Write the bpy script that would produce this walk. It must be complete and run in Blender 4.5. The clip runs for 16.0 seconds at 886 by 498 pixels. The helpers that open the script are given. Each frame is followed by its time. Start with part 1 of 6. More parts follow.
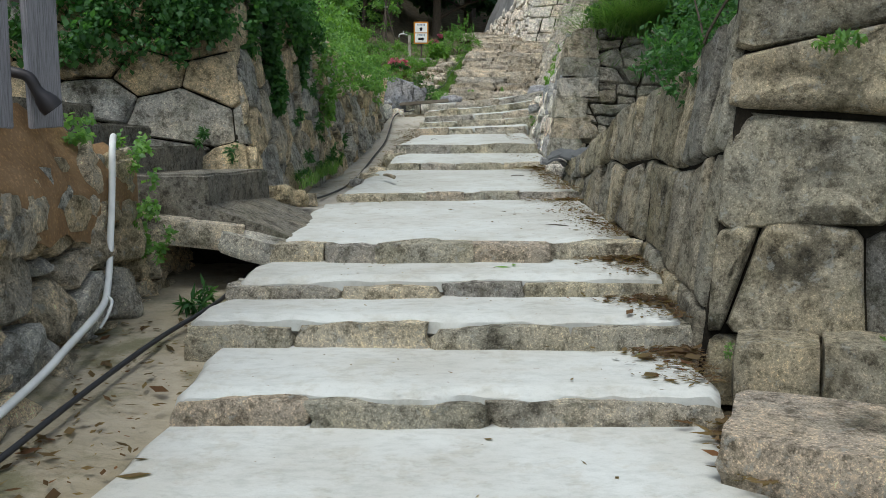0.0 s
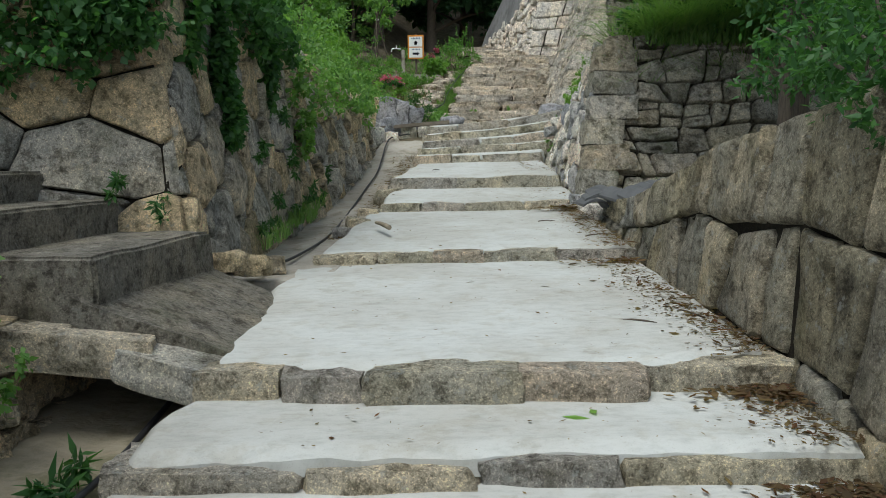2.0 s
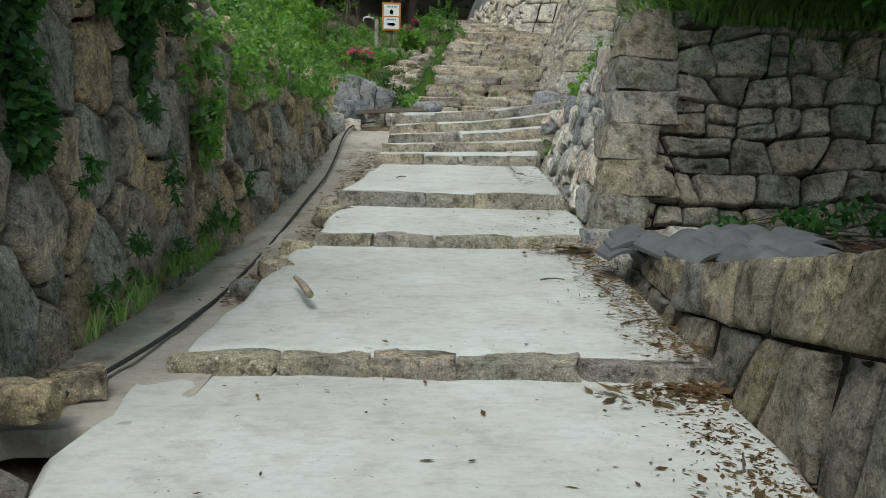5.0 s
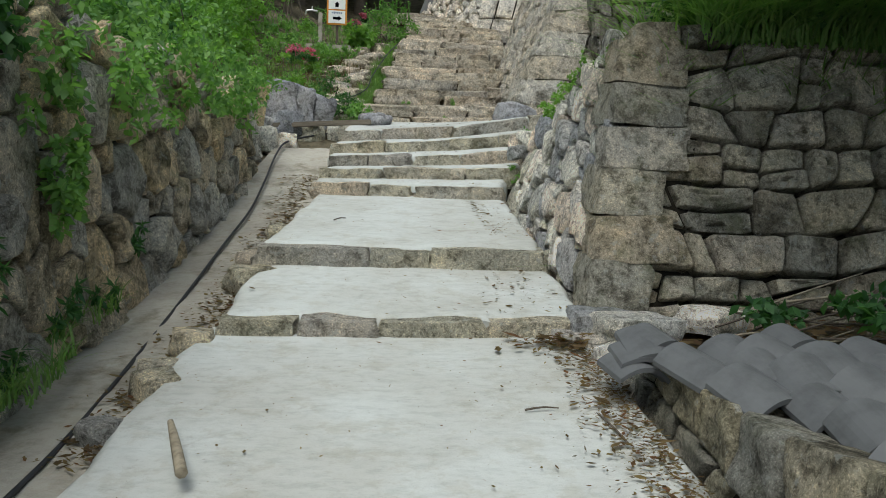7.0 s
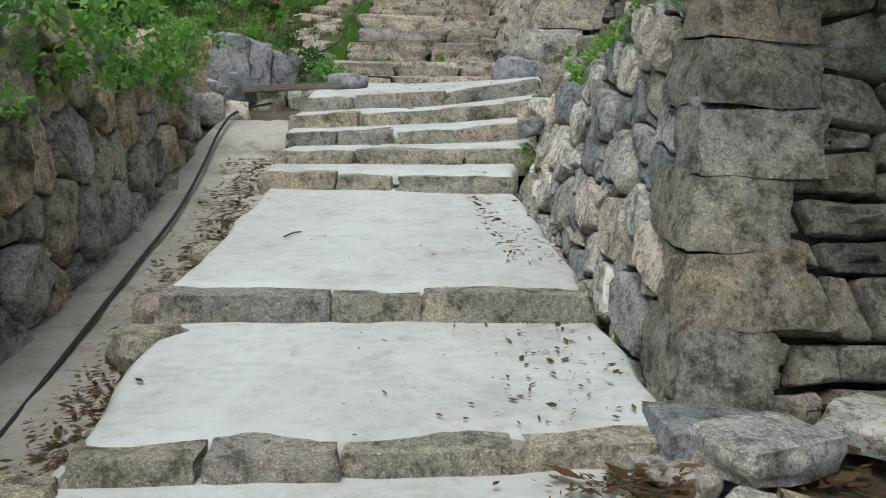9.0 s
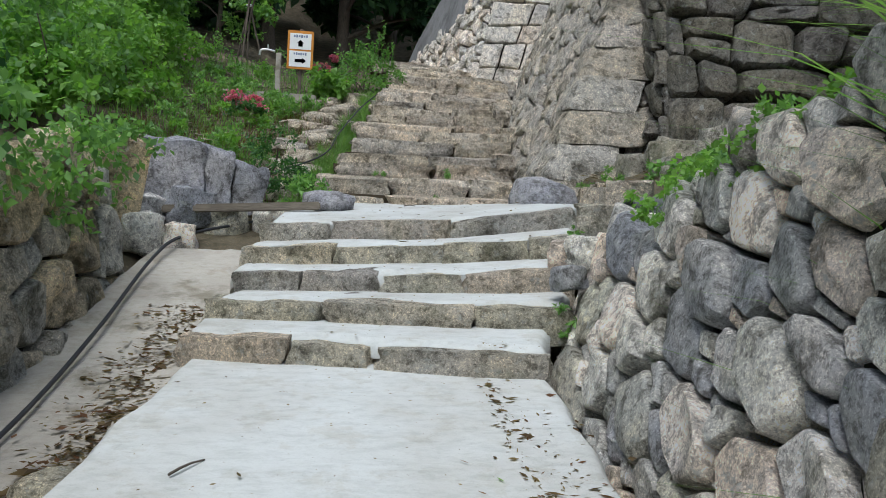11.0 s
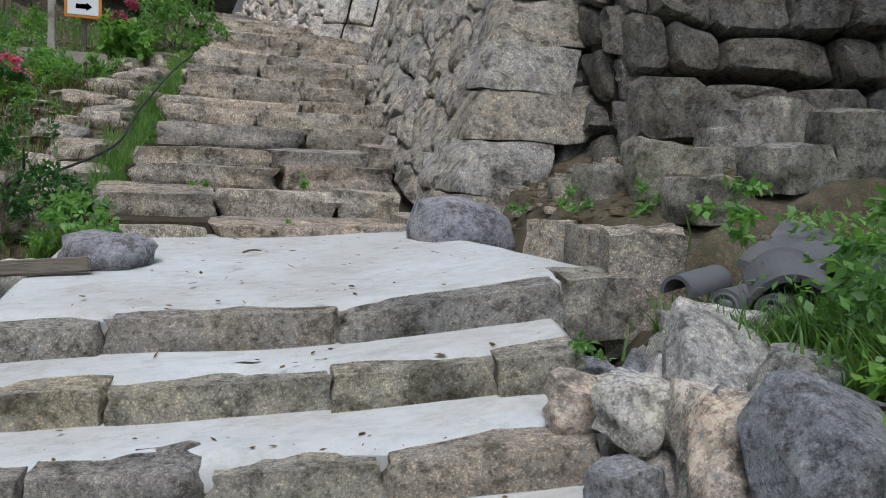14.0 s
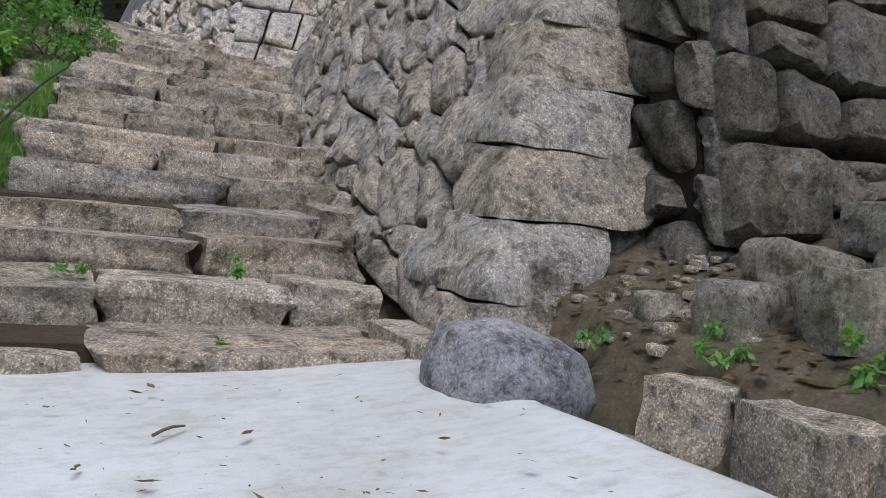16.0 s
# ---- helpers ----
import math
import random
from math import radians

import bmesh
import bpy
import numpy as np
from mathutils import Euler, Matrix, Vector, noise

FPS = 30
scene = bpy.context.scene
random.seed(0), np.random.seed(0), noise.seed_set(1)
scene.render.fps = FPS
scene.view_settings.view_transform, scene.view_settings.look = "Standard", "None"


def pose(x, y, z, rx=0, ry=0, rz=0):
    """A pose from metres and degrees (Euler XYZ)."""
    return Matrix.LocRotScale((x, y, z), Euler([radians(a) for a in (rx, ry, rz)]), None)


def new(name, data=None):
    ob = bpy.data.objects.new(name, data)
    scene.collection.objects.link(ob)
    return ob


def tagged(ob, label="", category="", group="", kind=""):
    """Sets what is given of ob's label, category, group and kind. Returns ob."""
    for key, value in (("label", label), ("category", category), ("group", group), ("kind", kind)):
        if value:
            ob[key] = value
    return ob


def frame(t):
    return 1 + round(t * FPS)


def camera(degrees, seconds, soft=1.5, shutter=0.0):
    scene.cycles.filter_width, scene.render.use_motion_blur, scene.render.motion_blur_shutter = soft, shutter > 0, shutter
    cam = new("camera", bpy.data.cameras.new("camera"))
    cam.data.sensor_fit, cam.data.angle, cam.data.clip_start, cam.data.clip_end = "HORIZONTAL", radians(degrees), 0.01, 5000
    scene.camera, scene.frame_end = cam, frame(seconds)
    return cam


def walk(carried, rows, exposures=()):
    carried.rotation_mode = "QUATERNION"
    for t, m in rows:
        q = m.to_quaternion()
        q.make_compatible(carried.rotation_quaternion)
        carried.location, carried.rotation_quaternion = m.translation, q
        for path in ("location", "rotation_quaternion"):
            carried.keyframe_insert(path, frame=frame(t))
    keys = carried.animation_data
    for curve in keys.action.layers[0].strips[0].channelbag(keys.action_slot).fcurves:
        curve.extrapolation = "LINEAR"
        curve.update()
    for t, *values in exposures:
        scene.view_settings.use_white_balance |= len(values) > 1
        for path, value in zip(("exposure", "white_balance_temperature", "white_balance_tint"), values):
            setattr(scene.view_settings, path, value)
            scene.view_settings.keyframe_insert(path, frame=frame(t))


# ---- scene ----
cam = camera(56.2, 16.0, soft=0.8)
METRES, EYE, TILT, LEAN, TURN = 17.0, 1.45, -7.0, 0.0, 0.0
ROWS = [
    (0.0, 0.0, 0.0, 0.0, 0.0, 0.0, 0.0),
    (0.5, -0.0031, 0.0388, 0.003, 0.58, 1.11, 0.62),
    (1.0, -0.008, 0.0769, 0.0121, -0.94, 1.92, -0.63),
    (1.5, -0.0076, 0.1139, 0.0189, -2.7, 2.17, -1.01),
    (2.0, -0.0093, 0.139, 0.0306, -0.44, 1.12, 0.64),
    (2.5, -0.0119, 0.1661, 0.043, 0.48, -0.57, 0.87),
    (3.0, -0.007, 0.1932, 0.0467, -2.85, -2.54, -0.36),
    (3.5, -0.0057, 0.2211, 0.0523, -3.04, -2.5, -0.15),
    (4.0, -0.0048, 0.2495, 0.0586, -1.82, -0.83, -1.69),
    (6.5, 0.0076, 0.3832, 0.0996, -2.8, -0.54, -0.4),
    (7.0, 0.0047, 0.406, 0.1088, -5.38, -1.3, -1.71),
    (7.5, 0.0069, 0.4327, 0.1094, -7.31, -4.08, -1.62),
    (8.0, 0.007, 0.4658, 0.117, -6.96, -5.07, -0.59),
    (10.5, 0.025, 0.6318, 0.1534, -5.36, -0.57, -1.87),
    (11.0, 0.0263, 0.6605, 0.1564, -6.26, 2.75, -2.7),
    (11.5, 0.0261, 0.6892, 0.1654, -9.48, 3.49, -3.14),
    (12.0, 0.0304, 0.7224, 0.1715, -12.57, 4.2, -2.1),
    (12.5, 0.029, 0.7495, 0.176, -12.57, 5.51, -1.58),
    (13.0, 0.0297, 0.7761, 0.1844, -13.66, 4.04, -2.25),
    (13.5, 0.0337, 0.8065, 0.191, -16.32, 0.96, -1.68),
    (14.0, 0.0311, 0.8349, 0.2023, -17.94, 0.32, -1.19),
    (14.5, 0.0336, 0.8626, 0.2088, -21.4, 0.53, -2.46),
    (15.0, 0.0358, 0.897, 0.2167, -23.87, 1.6, -2.95),
    (15.5, 0.0309, 0.9327, 0.2231, -23.98, 2.53, -3.74),
    (16.0, 0.0319, 0.9631, 0.2297, -26.24, 3.0, -3.33),
]
walk(cam, [(t, pose(0, 0, EYE, TILT, LEAN, TURN) @ pose(METRES * x, METRES * y, METRES * z, 90 + pitch, roll, yaw)) for t, x, y, z, yaw, pitch, roll in ROWS],
     exposures=[(0.0, 0.2, 6200, 5), (1.0, 0.07, 6200, 4), (2.0, 0.06, 6200, 4), (4.0, 0.02, 6250, 3), (7.0, 0.12, 6250, 3), (9.0, 0.2, 6100, 5), (10.5, 0.28, 5950, 8), (12.0, 0.18, 5850, 9), (13.5, 0.12, 5850, 12), (14.5, 0.06, 5850, 14), (16.0, 0.2, 5800, 16)])

# ---- world, sun, exposure ----
SUN_EL, SUN_ROT = 64.0, 205.0
world = bpy.data.worlds.new("overcast_sky")
scene.world = world
world.use_nodes = True
wn = world.node_tree
wn.nodes.clear()
sky = wn.nodes.new("ShaderNodeTexSky")
sky.sky_type = "NISHITA"
sky.sun_disc = False
sky.sun_elevation, sky.sun_rotation = radians(SUN_EL), radians(SUN_ROT)
sky.dust_density, sky.air_density = 3.0, 1.0
grey = wn.nodes.new("ShaderNodeHueSaturation")
grey.inputs["Saturation"].default_value = 0.6
bgd = wn.nodes.new("ShaderNodeBackground")
bgd.inputs["Strength"].default_value = 0.155
wout = wn.nodes.new("ShaderNodeOutputWorld")
wn.links.new(sky.outputs[0], grey.inputs["Color"])
wn.links.new(grey.outputs[0], bgd.inputs["Color"])
wn.links.new(bgd.outputs[0], wout.inputs["Surface"])

sun_data = bpy.data.lights.new("sun", "SUN")
sun_data.energy, sun_data.angle, sun_data.color = 1.5, radians(30), (1.0, 0.985, 0.95)
sun = new("sun", sun_data)
_a, _e = radians(SUN_ROT), radians(SUN_EL)
_dir = Vector((math.sin(_a) * math.cos(_e), math.cos(_a) * math.cos(_e), math.sin(_e)))
sun.rotation_euler = _dir.to_track_quat("Z", "Y").to_euler()
scene.view_settings.exposure = 0.0


# ---- materials ----
class Nodes:
    """A small builder of node trees."""

    def __init__(self, name):
        self.mat = bpy.data.materials.new(name)
        self.mat.use_nodes = True
        self.t = self.mat.node_tree
        self.b = self.t.nodes["Principled BSDF"]
        self.coord = self.t.nodes.new("ShaderNodeNewGeometry").outputs["Position"]
        self.geo = self.t.nodes[-1]

    def link(self, a, b):
        self.t.links.new(a, b)

    def noise(self, scale, detail=4, rough=0.55, stretch=None, seed=0.0):
        n = self.t.nodes.new("ShaderNodeTexNoise")
        n.inputs["Scale"].default_value, n.inputs["Detail"].default_value, n.inputs["Roughness"].default_value = scale, detail, rough
        m = self.t.nodes.new("ShaderNodeMapping")
        m.inputs["Scale"].default_value = stretch or (1, 1, 1)
        m.inputs["Location"].default_value = (seed, seed * 1.7, seed * 0.6)
        self.link(self.coord, m.inputs["Vector"])
        self.link(m.outputs[0], n.inputs["Vector"])
        return n.outputs["Fac"]

    def voronoi(self, scale, feature="F1"):
        n = self.t.nodes.new("ShaderNodeTexVoronoi")
        n.feature = feature
        n.inputs["Scale"].default_value = scale
        self.link(self.coord, n.inputs["Vector"])
        return n.outputs["Distance"]

    def ramp(self, fac, stops):
        r = self.t.nodes.new("ShaderNodeValToRGB")
        el = r.color_ramp.elements
        while len(el) < len(stops):
            el.new(0.5)
        for e, (p, c) in zip(el, stops):
            e.position = p
            e.color = (*c, 1) if len(c) == 3 else c
        self.link(fac, r.inputs["Fac"])
        return r.outputs["Color"]

    def mix(self, fac, a, b, mode="MIX"):
        m = self.t.nodes.new("ShaderNodeMix")
        m.data_type, m.blend_type = "RGBA", mode
        for sock, v in ((m.inputs["Factor"], fac), (m.inputs["A"], a), (m.inputs["B"], b)):
            if isinstance(v, (int, float)):
                sock.default_value = v
            elif isinstance(v, tuple):
                sock.default_value = (*v, 1)
            else:
                self.link(v, sock)
        return m.outputs["Result"]

    def grade(self, fac, lo, hi):
        m = self.t.nodes.new("ShaderNodeMapRange")
        m.interpolation_type = "SMOOTHSTEP"
        m.inputs["From Min"].default_value, m.inputs["From Max"].default_value = lo, hi
        self.link(fac, m.inputs["Value"])
        return m.outputs["Result"]

    def times(self, a, b):
        m = self.t.nodes.new("ShaderNodeMath")
        m.operation = "MULTIPLY"
        self.link(a, m.inputs[0])
        if isinstance(b, (int, float)):
            m.inputs[1].default_value = b
        else:
            self.link(b, m.inputs[1])
        return m.outputs[0]

    def up(self):
        s = self.t.nodes.new("ShaderNodeSeparateXYZ")
        self.link(self.geo.outputs["Normal"], s.inputs[0])
        return s.outputs["Z"]

    def random(self):
        return self.t.nodes.new("ShaderNodeObjectInfo").outputs["Random"]

    def island(self):
        return self.geo.outputs["Random Per Island"]

    def bump(self, height, strength, dist, after=None):
        b = self.t.nodes.new("ShaderNodeBump")
        b.inputs["Strength"].default_value, b.inputs["Distance"].default_value = strength, dist
        self.link(height, b.inputs["Height"])
        if after is not None:
            self.link(after, b.inputs["Normal"])
        return b.outputs["Normal"]

    def done(self, colour, rough=0.85, normal=None, spec=0.3):
        if isinstance(colour, tuple):
            self.b.inputs["Base Color"].default_value = (*colour, 1)
        else:
            self.link(colour, self.b.inputs["Base Color"])
        if isinstance(rough, (int, float)):
            self.b.inputs["Roughness"].default_value = rough
        else:
            self.link(rough, self.b.inputs["Roughness"])
        self.b.inputs["Specular IOR Level"].default_value = spec
        if normal is not None:
            self.link(normal, self.b.inputs["Normal"])
        return self.mat


def granite(name, tones, stain=(0.1, 0.09, 0.065), moss=0.3, speck=0.5, bump=0.6, streak=0.0, gain=1.0, lichen=0.5):
    """Weathered stone: a tone a stone, crystals, stains, moss on upward faces."""
    n = Nodes(name)
    step = 1.0 / max(1, len(tones) - 1)
    base = n.ramp(n.random(), [(i * step, tuple(v * gain for v in c)) for i, c in enumerate(tones)])
    big = n.noise(2.3, 5, 0.6)
    base = n.mix(n.grade(big, 0.35, 0.75), base, n.mix(1.0, base, (1.35, 1.28, 1.15), "MULTIPLY"))
    base = n.mix(n.grade(n.noise(1.6, 6, 0.65, seed=4), 0.52, 0.72), base, stain)
    fine = n.noise(95, 3, 0.7)
    base = n.mix(n.times(n.grade(fine, 0.5, 0.64), speck), base, n.mix(1.0, base, (2.2, 2.2, 2.15), "MULTIPLY"))
    base = n.mix(n.times(n.grade(n.noise(130, 2, 0.6, seed=9), 0.56, 0.7), speck * 0.9), base, n.mix(1.0, base, (0.3, 0.3, 0.32), "MULTIPLY"))
    mott = n.noise(8, 9, 0.78, seed=12)
    base = n.mix(n.grade(mott, 0.38, 0.52), n.mix(1.0, base, (0.4, 0.39, 0.37), "MULTIPLY"), base)
    base = n.mix(n.times(n.grade(mott, 0.54, 0.68), 0.8), base, n.mix(1.0, base, (1.5, 1.48, 1.42), "MULTIPLY"))
    pit = n.noise(34, 6, 0.82, seed=21)
    base = n.mix(n.grade(pit, 0.38, 0.5), n.mix(1.0, base, (0.5, 0.49, 0.47), "MULTIPLY"), base)
    base = n.mix(n.times(n.grade(pit, 0.53, 0.66), 0.75), base, n.mix(1.0, base, (1.5, 1.49, 1.45), "MULTIPLY"))
    lich = n.grade(n.noise(13, 6, 0.75, seed=2), 0.56, 0.64)
    base = n.mix(n.times(lich, lichen), base, (0.5, 0.51, 0.47))
    if streak:
        base = n.mix(n.times(n.grade(n.noise(5, 4, 0.6, (1, 1, 0.12), 3), 0.5, 0.75), streak), base, (0.05, 0.045, 0.035))
    green = n.times(n.grade(n.noise(3.2, 6, 0.7, seed=7), 0.5, 0.72), moss)
    base = n.mix(green, base, (0.085, 0.1, 0.035))
    h = n.bump(n.noise(11, 10, 0.78), min(1.0, bump * 1.4), 0.09)
    h = n.bump(pit, min(1.0, bump * 1.3), 0.03, h)
    h = n.bump(fine, bump * 0.8, 0.008, h)
    return n.done(base, 0.92, h, 0.2)


def concrete_mat(name, light, dark, dirt=(0.2, 0.165, 0.12), dirt_at=0.62, bump=0.25):
    n = Nodes(name)
    base = n.mix(n.grade(n.noise(1.1, 5, 0.6), 0.3, 0.72), light, dark)
    base = n.mix(n.times(n.grade(n.noise(9, 6, 0.7, (1, 2.2, 1), 3), 0.42, 0.7), 0.55), base, n.mix(1.0, base, (0.72, 0.73, 0.72), "MULTIPLY"))
    base = n.mix(n.times(n.grade(n.noise(1.9, 7, 0.7, seed=5), dirt_at, dirt_at + 0.16), 0.75), base, dirt)
    base = n.mix(n.times(n.grade(n.noise(160, 2, 0.5), 0.58, 0.7), 0.25), base, n.mix(1.0, base, (0.5, 0.48, 0.45), "MULTIPLY"))
    base = n.mix(n.times(n.grade(n.noise(4.5, 8, 0.75, seed=15), 0.5, 0.62), 0.45), base, n.mix(1.0, base, (0.78, 0.73, 0.65), "MULTIPLY"))
    h = n.bump(n.noise(7, 6, 0.6, (1, 1.5, 1)), bump, 0.03)
    h = n.bump(n.noise(120, 3, 0.6), bump * 0.7, 0.004, h)
    return n.done(base, 0.9, h, 0.2)


def earth_mat(name, tones, bump=0.9):
    n = Nodes(name)
    base = n.ramp(n.noise(3.5, 8, 0.7), [(0.3, tones[0]), (0.5, tones[1]), (0.72, tones[2])])
    base = n.mix(n.times(n.grade(n.noise(45, 4, 0.7), 0.5, 0.68), 0.6), base, n.mix(1.0, base, (1.9, 1.75, 1.5), "MULTIPLY"))
    h = n.bump(n.noise(9, 8, 0.7), bump, 0.08)
    h = n.bump(n.noise(70, 5, 0.7), bump, 0.02, h)
    return n.done(base, 0.95, h, 0.15)


def leaf_mat(name, tones, gloss=0.45):
    n = Nodes(name)
    step = 1.0 / max(1, len(tones) - 1)
    col = n.ramp(n.island(), [(i * step, c) for i, c in enumerate(tones)])
    col = n.mix(n.grade(n.noise(0.9, 3, 0.5), 0.35, 0.7), n.mix(1.0, col, (0.7, 0.74, 0.7), "MULTIPLY"), col)
    n.done(col, gloss, None, 0.35)
    tr = n.t.nodes.new("ShaderNodeBsdfTranslucent")
    n.link(n.mix(1.0, col, (1.3, 1.5, 0.6), "MULTIPLY"), tr.inputs["Color"])
    mx = n.t.nodes.new("ShaderNodeMixShader")
    mx.inputs[0].default_value = 0.5
    n.link(n.b.outputs[0], mx.inputs[1])
    n.link(tr.outputs[0], mx.inputs[2])
    n.link(mx.outputs[0], n.t.nodes["Material Output"].inputs["Surface"])
    return n.mat


def wood_mat(name, light, dark, grain=(14, 14, 1.2), rough=0.8):
    n = Nodes(name)
    c = n.ramp(n.noise(6, 6, 0.65, grain), [(0.3, dark), (0.55, light), (0.8, tuple(min(1, v * 1.25) for v in light))])
    c = n.mix(n.times(n.grade(n.noise(1.5, 4), 0.5, 0.75), 0.5), c, dark)
    return n.done(c, rough, n.bump(n.noise(6, 6, 0.65, grain), 0.4, 0.01), 0.25)


def plain_mat(name, c, rough=0.5, metal=0.0, wear=0.25):
    n = Nodes(name)
    col = n.mix(n.times(n.grade(n.noise(6, 6, 0.65), 0.42, 0.75), wear), c, tuple(v * 0.45 for v in c))
    n.b.inputs["Metallic"].default_value = metal
    return n.done(col, rough, n.bump(n.noise(40, 4), 0.12, 0.004), 0.4)


STONE_RIGHT = granite("ashlar_granite", [(0.19, 0.17, 0.12), (0.26, 0.235, 0.17), (0.21, 0.2, 0.165), (0.32, 0.28, 0.2), (0.15, 0.147, 0.135), (0.25, 0.24, 0.2)], moss=0.3, streak=0.35, gain=1.55)
STONE_LEFT = granite("garden_wall_granite", [(0.2, 0.17, 0.115), (0.27, 0.22, 0.145), (0.2, 0.19, 0.165), (0.3, 0.25, 0.17), (0.16, 0.155, 0.14), (0.23, 0.225, 0.205)], moss=0.4, streak=0.35, gain=2.5)
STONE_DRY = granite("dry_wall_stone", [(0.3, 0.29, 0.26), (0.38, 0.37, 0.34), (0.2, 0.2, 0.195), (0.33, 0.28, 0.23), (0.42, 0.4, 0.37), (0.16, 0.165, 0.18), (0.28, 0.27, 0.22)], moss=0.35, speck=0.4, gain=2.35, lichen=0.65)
# Browner, mossier stone; the tree's shade over it is also in the low gain.
STONE_DRY_MOSSY_SHADED = granite("mossy_shaded_dry_wall_stone", [(0.27, 0.25, 0.2), (0.32, 0.3, 0.25), (0.2, 0.195, 0.17), (0.3, 0.26, 0.2), (0.34, 0.32, 0.28)], moss=0.6, speck=0.45, gain=1.45, streak=0.4, lichen=0.5)
STONE_KEEP = granite("castle_granite", [(0.29, 0.275, 0.24), (0.35, 0.33, 0.29), (0.31, 0.28, 0.23), (0.38, 0.35, 0.31), (0.26, 0.25, 0.225)], moss=0.12, speck=0.75, bump=0.8, gain=1.55)
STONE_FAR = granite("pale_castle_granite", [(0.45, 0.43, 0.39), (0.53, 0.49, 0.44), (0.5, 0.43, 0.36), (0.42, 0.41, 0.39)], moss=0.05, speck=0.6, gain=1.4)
# Castle stone with the tree shade over this wall put into darker tones.
STONE_KEEP_SHADED = granite("shaded_castle_stone", [(0.15, 0.14, 0.115), (0.2, 0.185, 0.15), (0.17, 0.16, 0.15), (0.22, 0.2, 0.16)], moss=0.3, speck=0.5, streak=0.4, gain=1.08)
STONE_RISER = granite("riser_stone", [(0.25, 0.23, 0.175), (0.21, 0.2, 0.165), (0.29, 0.26, 0.2), (0.18, 0.175, 0.165), (0.27, 0.23, 0.18)], moss=0.3, speck=0.55, gain=2.05)
STONE_STEP = granite("worn_step_granite", [(0.36, 0.325, 0.27), (0.31, 0.275, 0.22), (0.42, 0.38, 0.32), (0.34, 0.29, 0.23), (0.29, 0.27, 0.24)], stain=(0.22, 0.18, 0.13), moss=0.12, speck=0.8, gain=1.45)
BOULDER_MAT = granite("violet_boulder", [(0.3, 0.3, 0.325), (0.27, 0.275, 0.295)], stain=(0.2, 0.2, 0.21), moss=0.05, speck=0.4, bump=0.4)
CONCRETE = concrete_mat("fresh_concrete", (0.56, 0.575, 0.55), (0.46, 0.455, 0.415), dirt_at=0.62)
CONCRETE_OLD = granite("old_stair_concrete", [(0.19, 0.178, 0.15), (0.16, 0.15, 0.128)], stain=(0.075, 0.07, 0.05), moss=0.25, speck=0.4, bump=0.35, lichen=0.15)
CONCRETE_DRAIN = concrete_mat("drain_concrete", (0.45, 0.42, 0.36), (0.34, 0.31, 0.26), (0.17, 0.15, 0.1), 0.52, 0.5)
PLASTER_FAR = concrete_mat("grey_render", (0.3, 0.3, 0.3), (0.2, 0.2, 0.2), (0.13, 0.13, 0.13), 0.5, 0.5)
SOIL = earth_mat("soil", [(0.05, 0.04, 0.028), (0.095, 0.075, 0.05), (0.15, 0.12, 0.085)])
CLAY = earth_mat("orange_clay", [(0.2, 0.12, 0.06), (0.31, 0.195, 0.1), (0.38, 0.25, 0.14)], 0.7)
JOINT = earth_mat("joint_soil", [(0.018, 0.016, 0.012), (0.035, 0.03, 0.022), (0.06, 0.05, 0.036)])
GROUND_MAT = earth_mat("hill_ground", [(0.08, 0.077, 0.042), (0.16, 0.135, 0.09), (0.25, 0.21, 0.145)])
LEAF_IVY = leaf_mat("ivy_leaf", [(0.039, 0.105, 0.041), (0.072, 0.171, 0.058), (0.110, 0.242, 0.080), (0.055, 0.143, 0.052)])
LEAF_BUSH = leaf_mat("bush_leaf", [(0.121, 0.243, 0.084), (0.203, 0.365, 0.111), (0.270, 0.446, 0.138), (0.149, 0.270, 0.098)])
LEAF_LIME = leaf_mat("lime_leaf", [(0.200, 0.375, 0.083), (0.275, 0.450, 0.108), (0.163, 0.312, 0.076)])
LEAF_FOREST = leaf_mat("forest_leaf", [(0.03, 0.075, 0.042), (0.055, 0.12, 0.06), (0.085, 0.165, 0.078)])
GRASS_MAT = leaf_mat("grass_blade", [(0.156, 0.286, 0.088), (0.221, 0.377, 0.115), (0.286, 0.416, 0.147), (0.169, 0.260, 0.102)], 0.55)
STRAW_MAT = leaf_mat("dry_leaf", [(0.16, 0.1, 0.05), (0.25, 0.17, 0.09), (0.1, 0.065, 0.035), (0.2, 0.09, 0.05)], 0.8)
BLOOM = leaf_mat("pink_bloom", [(0.6, 0.12, 0.28), (0.75, 0.22, 0.42), (0.5, 0.08, 0.2)], 0.6)
BARK = wood_mat("bark", (0.13, 0.105, 0.08), (0.05, 0.042, 0.033))
PLANK_GREY = wood_mat("weathered_plank", (0.3, 0.29, 0.31), (0.13, 0.125, 0.13))
POLE_WOOD = wood_mat("weathered_pole", (0.2, 0.17, 0.13), (0.1, 0.085, 0.065), (1.2, 14, 14))
TWIG = wood_mat("pale_twig", (0.34, 0.29, 0.21), (0.16, 0.13, 0.09), (3, 3, 3))
PIPE_WHITE = plain_mat("white_pvc", (0.72, 0.73, 0.7), 0.4, wear=0.3)
HOSE_BLACK = plain_mat("black_hose", (0.03, 0.03, 0.032), 0.5)
TILE_CLAY = plain_mat("grey_roof_tile", (0.12, 0.122, 0.123), 0.6, wear=0.6)
IRON_DARK = plain_mat("dark_metal", (0.06, 0.055, 0.055), 0.5, 0.6)
SIGN_ORANGE = plain_mat("orange_sign_frame", (0.6, 0.24, 0.03), 0.6)
